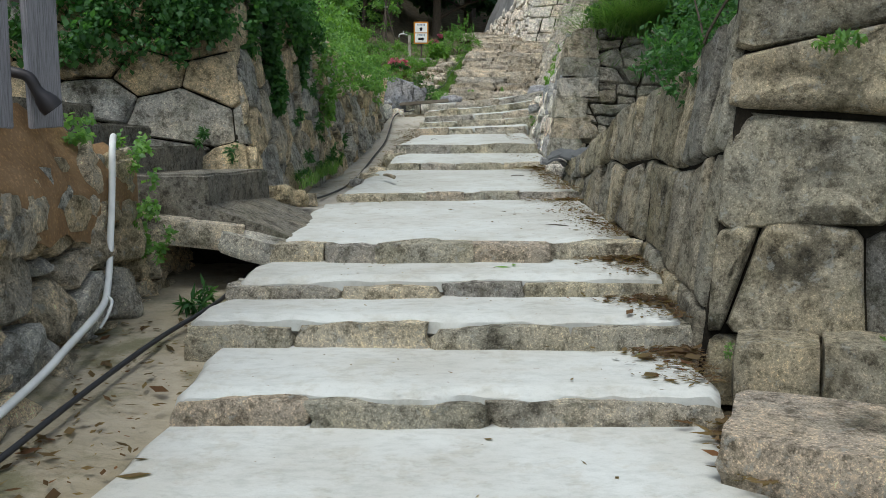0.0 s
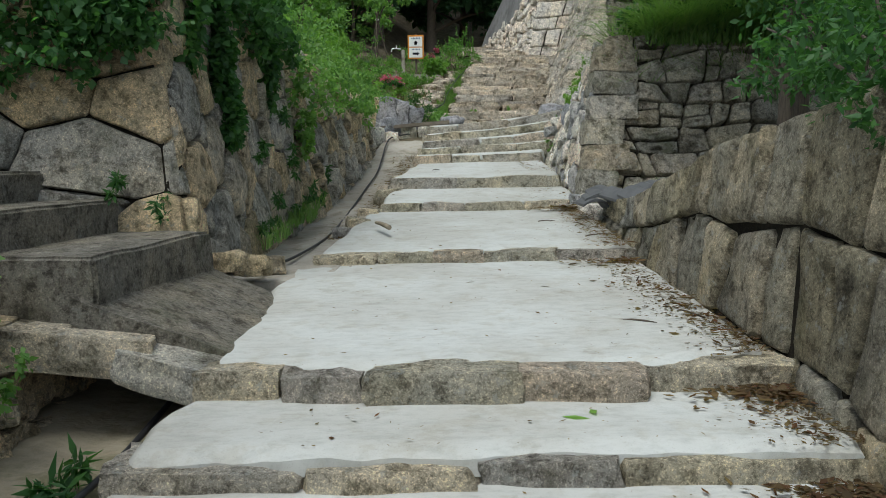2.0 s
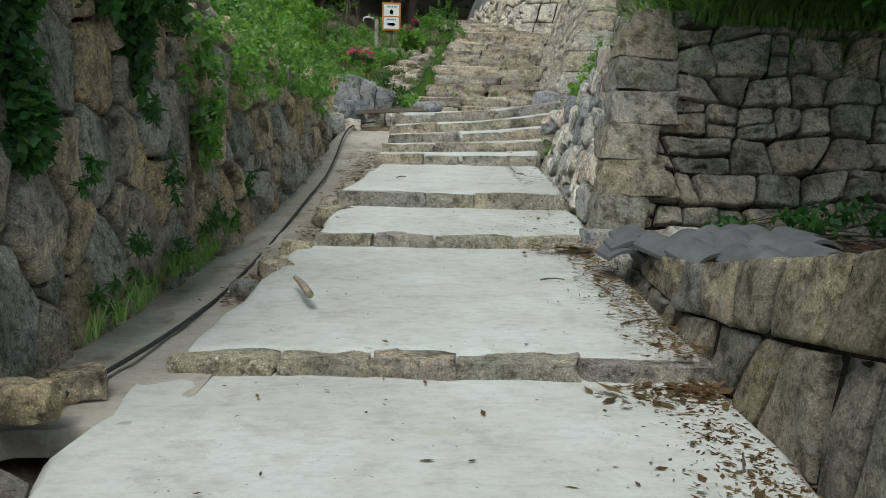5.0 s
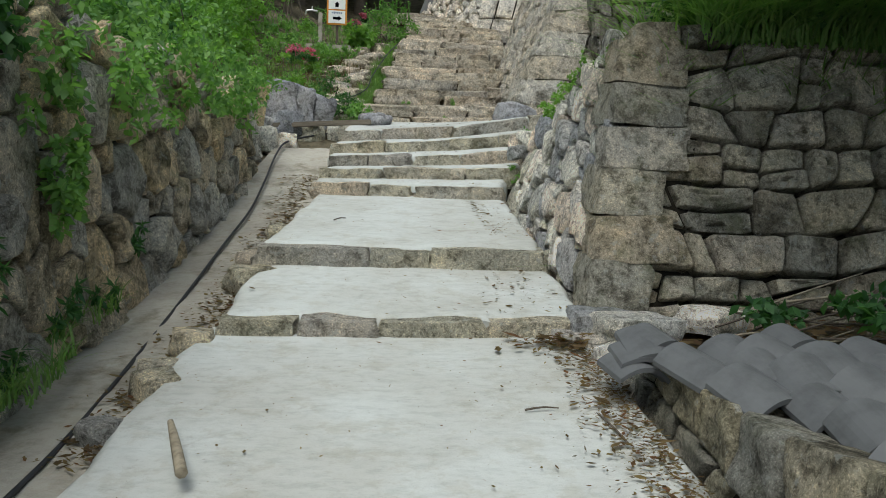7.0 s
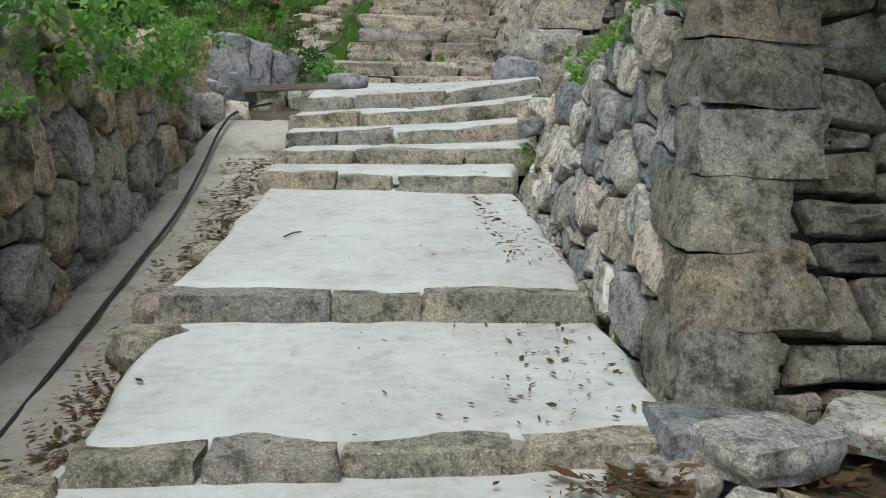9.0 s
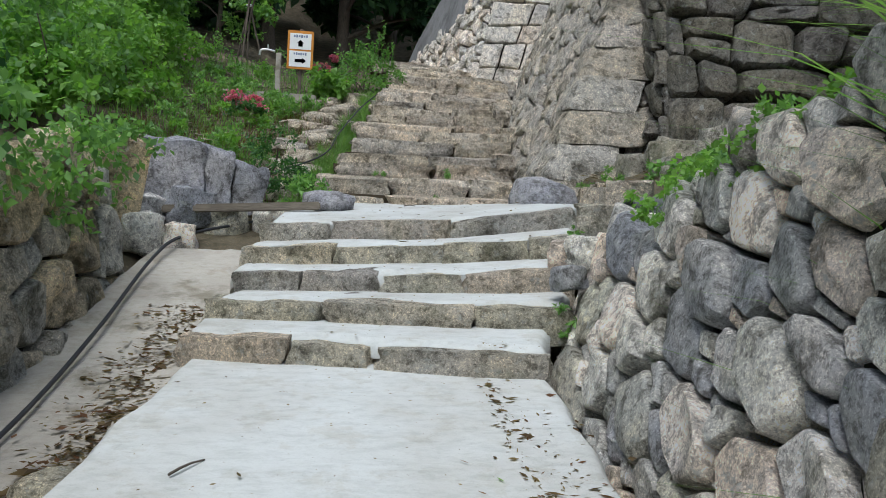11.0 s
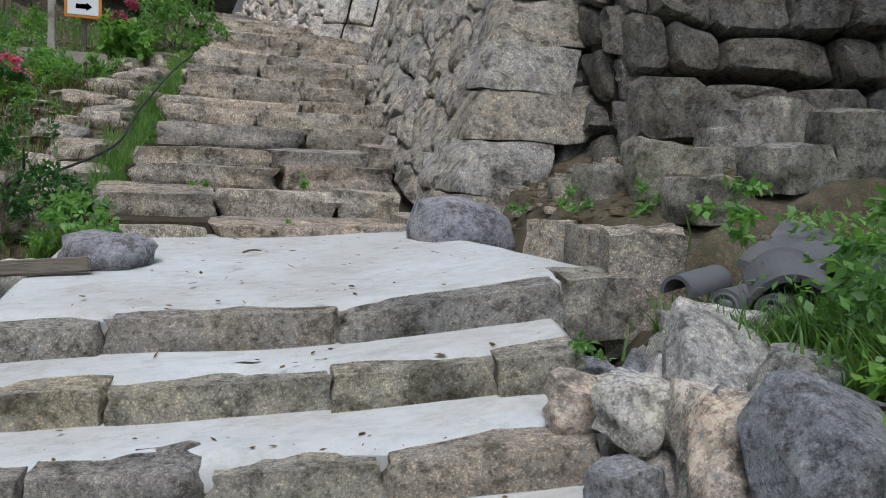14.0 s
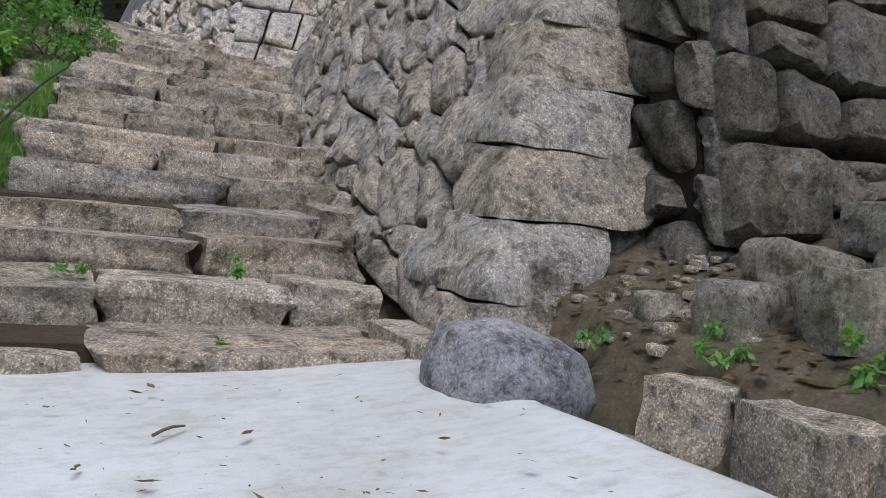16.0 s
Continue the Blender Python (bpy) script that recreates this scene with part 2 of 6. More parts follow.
SIGN_WHITE = plain_mat("sign_paper", (0.8, 0.8, 0.78), 0.6, wear=0.06)
SIGN_INK = plain_mat("sign_ink", (0.02, 0.02, 0.035), 0.6, wear=0.0)
TAP_STEEL = plain_mat("steel_tap", (0.65, 0.65, 0.63), 0.35, 0.8)

# ---- builders ----
rng = random.Random(7)


def link_mesh(name, verts, faces, mat, parent=None, label="", smooth=True, crisp=60):
    me = bpy.data.meshes.new(name)
    me.from_pydata(verts, [], faces)
    if smooth:
        me.shade_smooth()
        me.set_sharp_from_angle(angle=radians(crisp))
    me.materials.append(mat)
    ob = new(name, me)
    if parent is not None:
        ob.parent = parent
    if label:
        ob["label"] = label
    return ob


def part(name, bm, mat, parent=None, label="", smooth=False):
    me = bpy.data.meshes.new(name)
    bm.to_mesh(me)
    bm.free()
    if smooth:
        me.shade_smooth()
    me.materials.append(mat)
    ob = new(name, me)
    if parent is not None:
        ob.parent = parent
    if label:
        ob["label"] = label
    return ob


def empty(name, at=(0, 0, 0), rz=0.0):
    ob = new(name)
    ob.matrix_world = pose(*at, 0, 0, rz)
    return ob


def box_bm(sx, sy, sz, at=(0, 0, 0), bevel=0.0, bm=None, turn=None):
    own = bmesh.new()
    bmesh.ops.create_cube(own, size=1)
    m = Matrix.Translation(at) @ (turn or Matrix()) @ Matrix.Diagonal((sx, sy, sz, 1))
    bmesh.ops.transform(own, matrix=m, verts=own.verts)
    if bevel:
        bmesh.ops.bevel(own, geom=own.edges[:], offset=bevel, segments=2, affect="EDGES")
    if bm is None:
        return own
    tmp = bpy.data.meshes.new("tmp")
    own.to_mesh(tmp)
    own.free()
    bm.from_mesh(tmp)
    bpy.data.meshes.remove(tmp)
    return bm


def tube_data(points, radii, sides=8):
    """A bent tapered tube through points."""
    pts = [Vector(p) for p in points]
    verts, faces = [], []
    for i, p in enumerate(pts):
        d = (pts[min(i + 1, len(pts) - 1)] - pts[max(i - 1, 0)]).normalized()
        a = d.orthogonal().normalized() if i == 0 else (side - d * side.dot(d)).normalized()
        side, b = a, d.cross(a)
        r = radii[i] if isinstance(radii, (list, tuple)) else radii
        for k in range(sides):
            w = 2 * math.pi * k / sides
            verts.append(p + (a * math.cos(w) + b * math.sin(w)) * r)
    for i in range(len(pts) - 1):
        for k in range(sides):
            k2 = (k + 1) % sides
            faces.append((i * sides + k, i * sides + k2, (i + 1) * sides + k2, (i + 1) * sides + k))
    faces.append(tuple(reversed(range(sides))))
    faces.append(tuple((len(pts) - 1) * sides + k for k in range(sides)))
    return verts, faces


def tube(name, points, radii, mat, parent=None, label="", sides=8):
    v, f = tube_data(points, radii, sides)
    return link_mesh(name, v, f, mat, parent, label)


def curve_points(points, per=6):
    """Catmull-Rom through points."""
    p = [Vector(q) for q in points]
    p = [p[0] * 2 - p[1]] + p + [p[-1] * 2 - p[-2]]
    out = []
    for i in range(1, len(p) - 2):
        for k in range(per):
            t = k / per
            out.append(0.5 * ((2 * p[i]) + (p[i + 1] - p[i - 1]) * t + (2 * p[i - 1] - 5 * p[i] + 4 * p[i + 1] - p[i + 2]) * t * t
                              + (3 * p[i] - p[i - 1] - 3 * p[i + 1] + p[i + 2]) * t ** 3))
    return out + [p[-2]]


def lerp_table(table, y):
    if y <= table[0][0]:
        return table[0][1]
    for (a, va), (b, vb) in zip(table, table[1:]):
        if y <= b:
            return va + (vb - va) * (y - a) / (b - a)
    return table[-1][1]


# -- masonry --
def clip_poly(poly, px, py, nx, ny):
    """The part of poly where (p - (px, py)) . n <= 0."""
    out = []
    for i, (ax, ay) in enumerate(poly):
        bx, by = poly[(i + 1) % len(poly)]
        da, db = (ax - px) * nx + (ay - py) * ny, (bx - px) * nx + (by - py) * ny
        if da <= 0:
            out.append((ax, ay))
        if (da < 0 < db) or (db < 0 < da):
            t = da / (da - db)
            out.append((ax + (bx - ax) * t, ay + (by - ay) * t))
    return out


def stone_cells(length, height, w, h, jitter, seed):
    """Irregular polygons that tile length x height, about w x h each, in rough courses."""
    r = random.Random(seed)
    a = w / h
    seeds, y, row = [], h * 0.5, 0
    while y < height + h * 0.6:
        x = -w * r.random()
        hh = h * (1 + r.uniform(-0.15, 0.25))
        while x < length + w:
            ww = w * (1 + r.uniform(-0.45, 0.55) * (0.6 + jitter))
            seeds.append((x + ww * 0.5 + r.uniform(-1, 1) * w * 0.18 * jitter, y + r.uniform(-1, 1) * h * 0.5 * jitter))
            x += ww
        y += hh
        row += 1
    cells = []
    for i, (sx, sy) in enumerate(seeds):
        if not (-w < sx < length + w):
            continue
        poly = [(0, 0), (length, 0), (length, height), (0, height)]
        near = sorted((((ox - sx) / a) ** 2 + (oy - sy) ** 2, ox, oy) for j, (ox, oy) in enumerate(seeds) if j != i and abs(ox - sx) < 3 * w and abs(oy - sy) < 3 * h)
        for d2, ox, oy in near[:22]:
            mx, my = (sx + ox) / 2, (sy + oy) / 2
            poly = clip_poly(poly, mx, my, (ox - sx) / (a * a), oy - sy)
            if len(poly) < 3:
                break
        if len(poly) >= 3:
            area = abs(sum(p[0] * q[1] - q[0] * p[1] for p, q in zip(poly, poly[1:] + poly[:1]))) / 2
            if area > 0.06 * w * h:
                cells.append(poly)
    return cells


def coursed_cells(length, height, w, h, seed, wave=0.16, slant=0.1, split=0.0):
    """Squared stones in level but uneven courses, with slanting upright joints."""
    r = random.Random(seed)
    rows = max(1, round(height / h))
    hs = [h * (1 + r.uniform(-0.2, 0.25)) for _ in range(rows)]
    total = sum(hs)
    edges = [0.0]
    for v in hs:
        edges.append(edges[-1] + v * height / total)

    def line(k, x):
        if k in (0, rows):
            return edges[k]
        return edges[k] + h * wave * (noise.noise((x * 1.1, k * 7.7 + seed, 0.5)) * 1.6 + 0.5 * noise.noise((x * 3.7, k * 3.1 + seed, 2.5)))
    cells = []
    for k in range(rows):
        x = -w * r.random() * 0.7
        a = (max(0.0, x), max(0.0, x))
        while x < length:
            x += w * r.uniform(0.55, 1.6)
            b = (min(length, x + r.uniform(-slant, slant) * h), min(length, x + r.uniform(-slant, slant) * h))
            if x <= 0.1:
                continue
            if length - b[0] < w * 0.3 or length - b[1] < w * 0.3:
                b = (length, length)
                x = length
            cell = [(a[0], line(k, a[0])), (b[0], line(k, b[0])), (b[1], line(k + 1, b[1])), (a[1], line(k + 1, a[1]))]
            a = b
            if r.random() < split:
                mx, my = sum(p[0] for p in cell) / 4, sum(p[1] for p in cell) / 4
                t, c = r.uniform(-0.25, 0.25), r.uniform(-0.12, 0.12)
                nx, ny = (math.cos(t), math.sin(t)) if r.random() < 0.35 else (math.sin(t), math.cos(t))
                mx, my = mx + nx * c * w, my + ny * c * h
                cells += [q for q in (clip_poly(cell, mx, my, nx, ny), clip_poly(cell, mx, my, -nx, -ny)) if len(q) > 2]
            else:
                cells.append(cell)
    return cells


def fitted_cells(length, height, w, h, seed, small=0.45, large=1.5):
    """Stones of mixed sizes fitted to one another: large ones first, smaller ones in the room that is left."""
    r = random.Random(seed)
    a = w / h
    seeds = []
    tries = int(60 * length * height / (w * h)) + 40
    for k in range(tries):
        rad = 0.5 * h * (large - (large - small) * (k / tries) ** 0.6) * r.uniform(0.85, 1.15)
        x, y = r.uniform(-w, length + w), r.uniform(-h, height + h)
        if all(((ox - x) / a) ** 2 + (oy - y) ** 2 > (0.86 * (rad + orad)) ** 2 for ox, oy, orad in seeds):
            seeds.append((x, y, rad))
    cells = []
    for i, (sx, sy, sr) in enumerate(seeds):
        poly = [(0, 0), (length, 0), (length, height), (0, height)]
        near = sorted((((ox - sx) / a) ** 2 + (oy - sy) ** 2, ox, oy, orad) for j, (ox, oy, orad) in enumerate(seeds) if j != i and abs(ox - sx) < 4 * w and abs(oy - sy) < 4 * h)
        for d2, ox, oy, orad in near[:26]:
            t = (d2 + sr * sr - orad * orad) / (2 * d2)
            poly = clip_poly(poly, sx + (ox - sx) * t, sy + (oy - sy) * t, (ox - sx) / (a * a), oy - sy)
            if len(poly) < 3:
                break
        if len(poly) >= 3:
            area = abs(sum(p[0] * q[1] - q[0] * p[1] for p, q in zip(poly, poly[1:] + poly[:1]))) / 2
            if area > 0.03 * w * h:
                cells.append(poly)
    return cells


def stone_outline(poly, gap, roundness, r):
    """poly shrunk by the joint, its corners cut off and its sides uneven."""
    cx = sum(p[0] for p in poly) / len(poly)
    cy = sum(p[1] for p in poly) / len(poly)
    n = len(poly)
    pts = [(p[0], p[1]) for p in poly]
    for i in range(n):
        ax, ay = poly[i]
        bx, by = poly[(i + 1) % n]
        ex, ey = bx - ax, by - ay
        ln = math.hypot(ex, ey) or 1
        nx, ny = ey / ln, -ex / ln
        if (cx - ax) * nx + (cy - ay) * ny > 0:
            nx, ny = -nx, -ny
        pts = clip_poly(pts, ax - nx * gap, ay - ny * gap, nx, ny)
        if len(pts) < 3:
            return None
    out = []
    for i, (ax, ay) in enumerate(pts):
        bx, by = pts[(i + 1) % len(pts)]
        ln = math.hypot(bx - ax, by - ay)
        if ln < gap * 1.5:
            out.append(((ax + bx) / 2, (ay + by) / 2))
            continue
        c = min(roundness, 0.35)
        out.append((ax + (bx - ax) * c, ay + (by - ay) * c))
        if ln > 0.25:
            k = r.uniform(-0.04, 0.03) * ln * 0.5
            out.append(((ax + bx) / 2 + (by - ay) / ln * k, (ay + by) / 2 - (bx - ax) / ln * k))
        out.append((ax + (bx - ax) * (1 - c), ay + (by - ay) * (1 - c)))
    return out


def face_stone(poly, place, gap, roundness, bulge, depth, r, mat, parent, rough=0.02, name="stone", crisp=38):
    """One stone of a wall: a proud, uneven block behind the outline poly of the wall's face."""
    pts = stone_outline(poly, gap, roundness, r)
    if not pts or len(pts) < 4:
        return None
    cx = sum(p[0] for p in pts) / len(pts)
    cy = sum(p[1] for p in pts) / len(pts)
    size = min(max(p[0] for p in pts) - min(p[0] for p in pts), max(p[1] for p in pts) - min(p[1] for p in pts))
    bul = bulge * min(1.0, size / 0.35) * r.uniform(0.6, 1.3)
    set_back = r.uniform(-0.4, 0.3) * bulge
    tilt_u, tilt_v = r.uniform(-1, 1) * bul * 0.7, r.uniform(-1, 1) * bul * 0.7
    ox, oy = r.uniform(0, 50), r.uniform(0, 50)
    rings = ((1.0, -depth), (1.0, -bul * 0.15), (0.955, bul * 0.6), (0.87, bul * 0.9), (0.62, bul * 1.0), (0.3, bul * 1.0))
    verts, faces, k = [], [], len(pts)
    for s, o in rings:
        for x, y in pts:
            u, v = cx + (x - cx) * s, cy + (y - cy) * s
            q = o + set_back
            if o > -depth:
                q += (tilt_u * (u - cx) + tilt_v * (v - cy)) / max(size, 0.1) * (1.0 if s < 1 else 0.5)
                q += noise.noise((u * 4 + ox, v * 4 + oy, 0.3)) * rough * (2.0 if s < 1 else 0.7) + noise.noise((u * 13 + ox, v * 13, 0.9)) * rough * 0.9
            verts.append(place(u, v, q))
    verts.append(place(cx, cy, bul + noise.noise((ox, oy, 0)) * rough))
    for j in range(len(rings) - 1):
        for i in range(k):
            i2 = (i + 1) % k
            faces.append((j * k + i, j * k + i2, (j + 1) * k + i2, (j + 1) * k + i))
    top = (len(rings) - 1) * k
    for i in range(k):
        faces.append((top + i, top + (i + 1) % k, len(verts) - 1))
    return link_mesh(name, verts, faces, mat, parent, crisp=crisp)


def poly_line(pts):
    """(length, function from metres along to a point) of a polyline."""
    p = [Vector(q) for q in pts]
    acc = [0.0]
    for a, b in zip(p, p[1:]):
        acc.append(acc[-1] + (b - a).length)

    def at(s):
        for i in range(len(p) - 1):
            if s <= acc[i + 1] or i == len(p) - 2:
                return p[i] + (p[i + 1] - p[i]) * ((s - acc[i]) / (acc[i + 1] - acc[i]))
    return acc[-1], at


def stone_wall(name, label, bottom, top, stone, mat, seed, jitter=0.5, gap=0.012, roundness=0.16, bulge=0.05, depth=0.26, thick=0.6, rough=0.02, flip=False, ragged=True, fan=0, back=JOINT, skip=(0.0, 0.0), coursed=False, crisp=38, fitted=None, bed=0.17, joint=0.0):
    """A masonry wall: a backing body and its stones. bottom and top: the face's lower and upper lines, seen from outside from its start on the viewer's left (flip: from its right)."""
    length, low = poly_line(bottom)
    _, high = poly_line(top)
    ltop = _
    sgn = -1.0 if flip else 1.0

    def base(u, v):
        a, b = low(min(max(u, 0), length)), high(min(max(u, 0), length) / length * ltop)
        hh = max((b - a).length, 0.05)
        return a + (b - a) * (v / (fan or hh)), fan or hh

    def normal(u, v):
        e = 0.25
        du = base(min(u + e, length), v)[0] - base(max(u - e, 0), v)[0]
        dv = base(u, v + e)[0] - base(u, v - e)[0]
        return du.cross(dv).normalized() * sgn

    def place(u, v, o):
        return base(u, v)[0] + normal(u, v) * o

    tall = max(base(length * i / 12, 0)[1] for i in range(13))
    # backing
    nu, nv = max(2, int(length / 0.5)), 6
    verts, faces = [], []
    for o in (-bed, -thick):
        for j in range(nv + 1):
            for i in range(nu + 1):
                u = length * i / nu
                hh = base(u, 0)[1] - 0.06
                verts.append(place(u, hh * j / nv, o))
    row, lay = nu + 1, (nu + 1) * (nv + 1)
    for j in range(nv):
        for i in range(nu):
            q = (j * row + i, j * row + i + 1, (j + 1) * row + i + 1, (j + 1) * row + i)
            faces.append(q)
            faces.append(tuple(lay + k for k in reversed(q)))
    for i in range(nu):
        faces.append((i + 1, i, lay + i, lay + i + 1))
        a = nv * row + i
        faces.append((a, a + 1, lay + a + 1, lay + a))
    for j in range(nv):
        faces.append((j * row, (j + 1) * row, lay + (j + 1) * row, lay + j * row))
        a = j * row + nu
        faces.append((a + row, a, lay + a, lay + a + row))
    wall = link_mesh(name, [tuple(v) for v in verts], faces, back, smooth=False)
    tagged(wall, label, "wall", kind="structure")
    r = random.Random(seed)
    if fitted:
        cells = fitted_cells(length, tall, stone[0], stone[1], seed, *fitted)
    elif coursed:
        cells = coursed_cells(length, tall, stone[0], stone[1], seed, *((0.16, 0.1) if coursed is True else coursed))
    else:
        cells = stone_cells(length, tall, stone[0], stone[1], jitter, seed)
    for poly in cells:
        cu, cv = sum(p[0] for p in poly) / len(poly), sum(p[1] for p in poly) / len(poly)
        if joint:
            poly = [(u + (joint if u < cu else -joint), v) for u, v in poly]
        hh = base(cu, 0)[1]
        if cv > hh or cu < skip[0] or cu > length - skip[1]:
            continue
        if not ragged:
            poly = [(u, min(v, base(u, 0)[1])) for u, v in poly]
        face_stone(poly, place, gap * r.uniform(0.7, 1.5), roundness, bulge, depth, r, mat, wall, rough, crisp=crisp)
    return wall


def rock_data(sx, sy, sz, seed, square=0.5, rough=0.06, n=5):
    """A stone as vertices and faces: a cube's grid drawn towards a rounded block, worn by noise."""
    verts, faces, index = [], [], {}

    def vert(p):
        key = tuple(round(c, 4) for c in p)
        if key not in index:
            v = Vector(p)
            ball = v.normalized() * 0.62
            q = v * 0.5 * square + ball * (1 - square)
            e = 1 + rough * 2.2 * noise.noise(q * 2.1 + Vector((seed * 3.7, seed, 0))) + rough * noise.noise(q * 5 + Vector((seed, 0, seed)))
            q = Vector((q.x * sx, q.y * sy, q.z * sz)) * e
            index[key] = len(verts)
            verts.append(q)
        return index[key]

    for ax in range(3):
        for s in (-1, 1):
            for i in range(n):
                for j in range(n):
                    quad = []
                    for a, b in ((0, 0), (1, 0), (1, 1), (0, 1)):
                        c = [0, 0, 0]
                        c[ax] = s
                        c[(ax + 1) % 3] = -1 + 2 * (i + a) / n
                        c[(ax + 2) % 3] = -1 + 2 * (j + b) / n
                        quad.append(vert(tuple(c)))
                    faces.append(tuple(quad if s > 0 else reversed(quad)))
    return verts, faces


def rock(name, at, size, seed, mat, turn=(0, 0, 0), square=0.5, rough=0.06, parent=None, label="", n=5):
    v, f = rock_data(*size, seed, square, rough, n)
    m = pose(*at, *turn)
    return link_mesh(name, [m @ p for p in v], f, mat, parent, label)


def quoins(label, group, foot, head, n, long, short, height, mat, seed, alternate=True):
    """Squared stones stacked along a leaning corner from foot to head."""
    rr = random.Random(seed)
    a, b = Vector(foot), Vector(head)
    lean = (b - a) / (b - a).z
    for k in range(n):
        p = a + (b - a) * ((k + 0.5) / n)
        w, d = (long, short) if (k % 2 == 0 or not alternate) else (short * 1.45, long * 0.8)
        w, d = w * rr.uniform(0.85, 1.1), d * rr.uniform(0.9, 1.1)
        v, f = rock_data(w, d, height * rr.uniform(0.96, 1.04), rr.uniform(0, 99), 0.89, 0.06, 8)
        m = pose(0, 0, 0, 0, rr.uniform(-2.5, 2.5), rr.uniform(-3, 3))
        out = []
        for q in v:
            q = m @ q
            out.append(p + Vector((q.x + w / 2 - 0.07 + lean.x * q.z, q.y + d / 2 - 0.09 + lean.y * q.z, q.z)))
        tagged(link_mesh("corner_stone", out, f, mat, crisp=45), label, "stone", group)


# -- foliage --
def leaf_mesh(name, centres, size, mat, seed, parent=None, length=1.7, droop=0.3, facing=None, spread=1.0):
    """Many small folded leaves, one at each centre."""
    g = np.random.default_rng(seed)
    c = np.asarray(centres, float)
    n = len(c)
    d = g.normal(size=(n, 3)) * spread
    if facing is not None:
        d += np.asarray(facing)
    d[:, 2] -= droop
    d /= np.linalg.norm(d, axis=1)[:, None] + 1e-9
    up = g.normal(size=(n, 3)) * 0.6 + np.array([0, 0, 1.0])
    s = np.cross(d, up)
    s /= np.linalg.norm(s, axis=1)[:, None] + 1e-9
    nn = np.cross(s, d)
    z = (size * g.uniform(0.6, 1.35, n))[:, None]
    base, tip = c, c + d * z * length
    left, right = c + d * z * length * 0.45 + s * z * 0.5 + nn * z * 0.12, c + d * z * length * 0.45 - s * z * 0.5 + nn * z * 0.12
    v = np.stack([base, right, tip, left], 1).reshape(-1, 3)
    return quick_mesh(name, v, np.arange(4 * n).reshape(-1, 4)[:, [0, 1, 2, 0, 2, 3]].reshape(-1, 3), mat, parent)


def quick_mesh(name, v, tri, mat, parent=None):
    me = bpy.data.meshes.new(name)
    nt = len(tri)
    me.vertices.add(len(v))
    me.vertices.foreach_set("co", np.ascontiguousarray(v, np.float32).ravel())
    me.loops.add(nt * 3)
    me.loops.foreach_set("vertex_index", np.ascontiguousarray(tri, np.int32).ravel())
    me.polygons.add(nt)
    me.polygons.foreach_set("loop_start", np.arange(0, nt * 3, 3, dtype=np.int32))
    me.update(calc_edges=True)
    me.validate()
    me.materials.append(mat)
    ob = new(name, me)
    if parent is not None:
        ob.parent = parent
    return ob


def clumps(blobs, per, seed, shell=0.75):
    """Leaf places in clumps round blobs (x, y, z, rx, ry, rz): uneven outline, with gaps."""
    g = np.random.default_rng(seed)
    out = []
    for x, y, z, rx, ry, rz in blobs:
        k = max(3, int(per / 34))
        d = g.normal(size=(k, 3))
        d /= np.linalg.norm(d, axis=1)[:, None]
        rad = g.uniform(shell * 0.6, 1.08, (k, 1))
        heart = d * rad
        p = np.repeat(heart, 34, 0) + g.normal(size=(k * 34, 3)) * 0.13
        out.append(p * np.array([rx, ry, rz]) + np.array([x, y, z]))
    return np.concatenate(out)


def blades(name, roots, height, width, mat, seed, parent=None, lean=0.45, seg=3):
    """Grass: bent tapered blades from their roots."""
    g = np.random.default_rng(seed)
    c = np.asarray(roots, float)
    n = len(c)
    a = g.uniform(0, 2 * np.pi, n)
    h = height * g.uniform(0.45, 1.25, n)
    ln = lean * g.uniform(0.3, 1.6, n)
    out = np.stack([np.cos(a), np.sin(a), np.zeros(n)], 1)
    side = np.stack([-np.sin(a), np.cos(a), np.zeros(n)], 1) * (width * g.uniform(0.6, 1.3, n))[:, None]
    rows = []
    for k in range(seg + 1):
        t = k / seg
        p = c + out * (h * ln * t * t)[:, None] + np.array([0, 0, 1.0]) * (h * (t - 0.35 * ln * t * t))[:, None]
        w = side * (1 - t) ** 0.7
        rows += [p - w, p + w]
    v = np.stack(rows, 1).reshape(-1, 3)
    m = 2 * (seg + 1)
    tri = []
    for k in range(seg):
        b = 2 * k
        tri += [(b, b + 1, b + 3), (b, b + 3, b + 2)]
    tri = (np.arange(n)[:, None, None] * m + np.array(tri)[None]).reshape(-1, 3)
    return quick_mesh(name, v, tri, mat, parent)

# ---- ground ----
PATH_Z = [(-60, -6.0), (-8, -1.1), (0, -0.4), (3.9, -0.22), (5.0, -0.02), (6.3, 0.2), (7.4, 0.25), (8.5, 0.55), (9.1, 0.66), (12.1, 0.85), (13.7, 1.0), (16.0, 1.25), (17.9, 1.75), (18.7, 2.15), (20.3, 2.32), (28.8, 4.75), (36, 5.7), (48, 9.0), (75, 34), (120, 55), (400, 60)]
LEFT_X = [(-60, -2.4), (6.2, -2.45), (7.0, -4.4), (8.4, -4.4), (8.75, -2.3), (9.45, -2.15), (13, -1.85), (17.8, -1.45), (18.6, -1.3)]
LEFT_Z = [(-60, -3), (0, 1.0), (6.2, 1.45), (8.4, 1.75), (8.8, 2.75), (17.0, 2.75), (18.6, 2.5), (20.0, 2.75), (24, 3.6), (28.8, 4.9), (36, 6.2), (48, 9.5), (75, 34), (120, 55), (400, 60)]
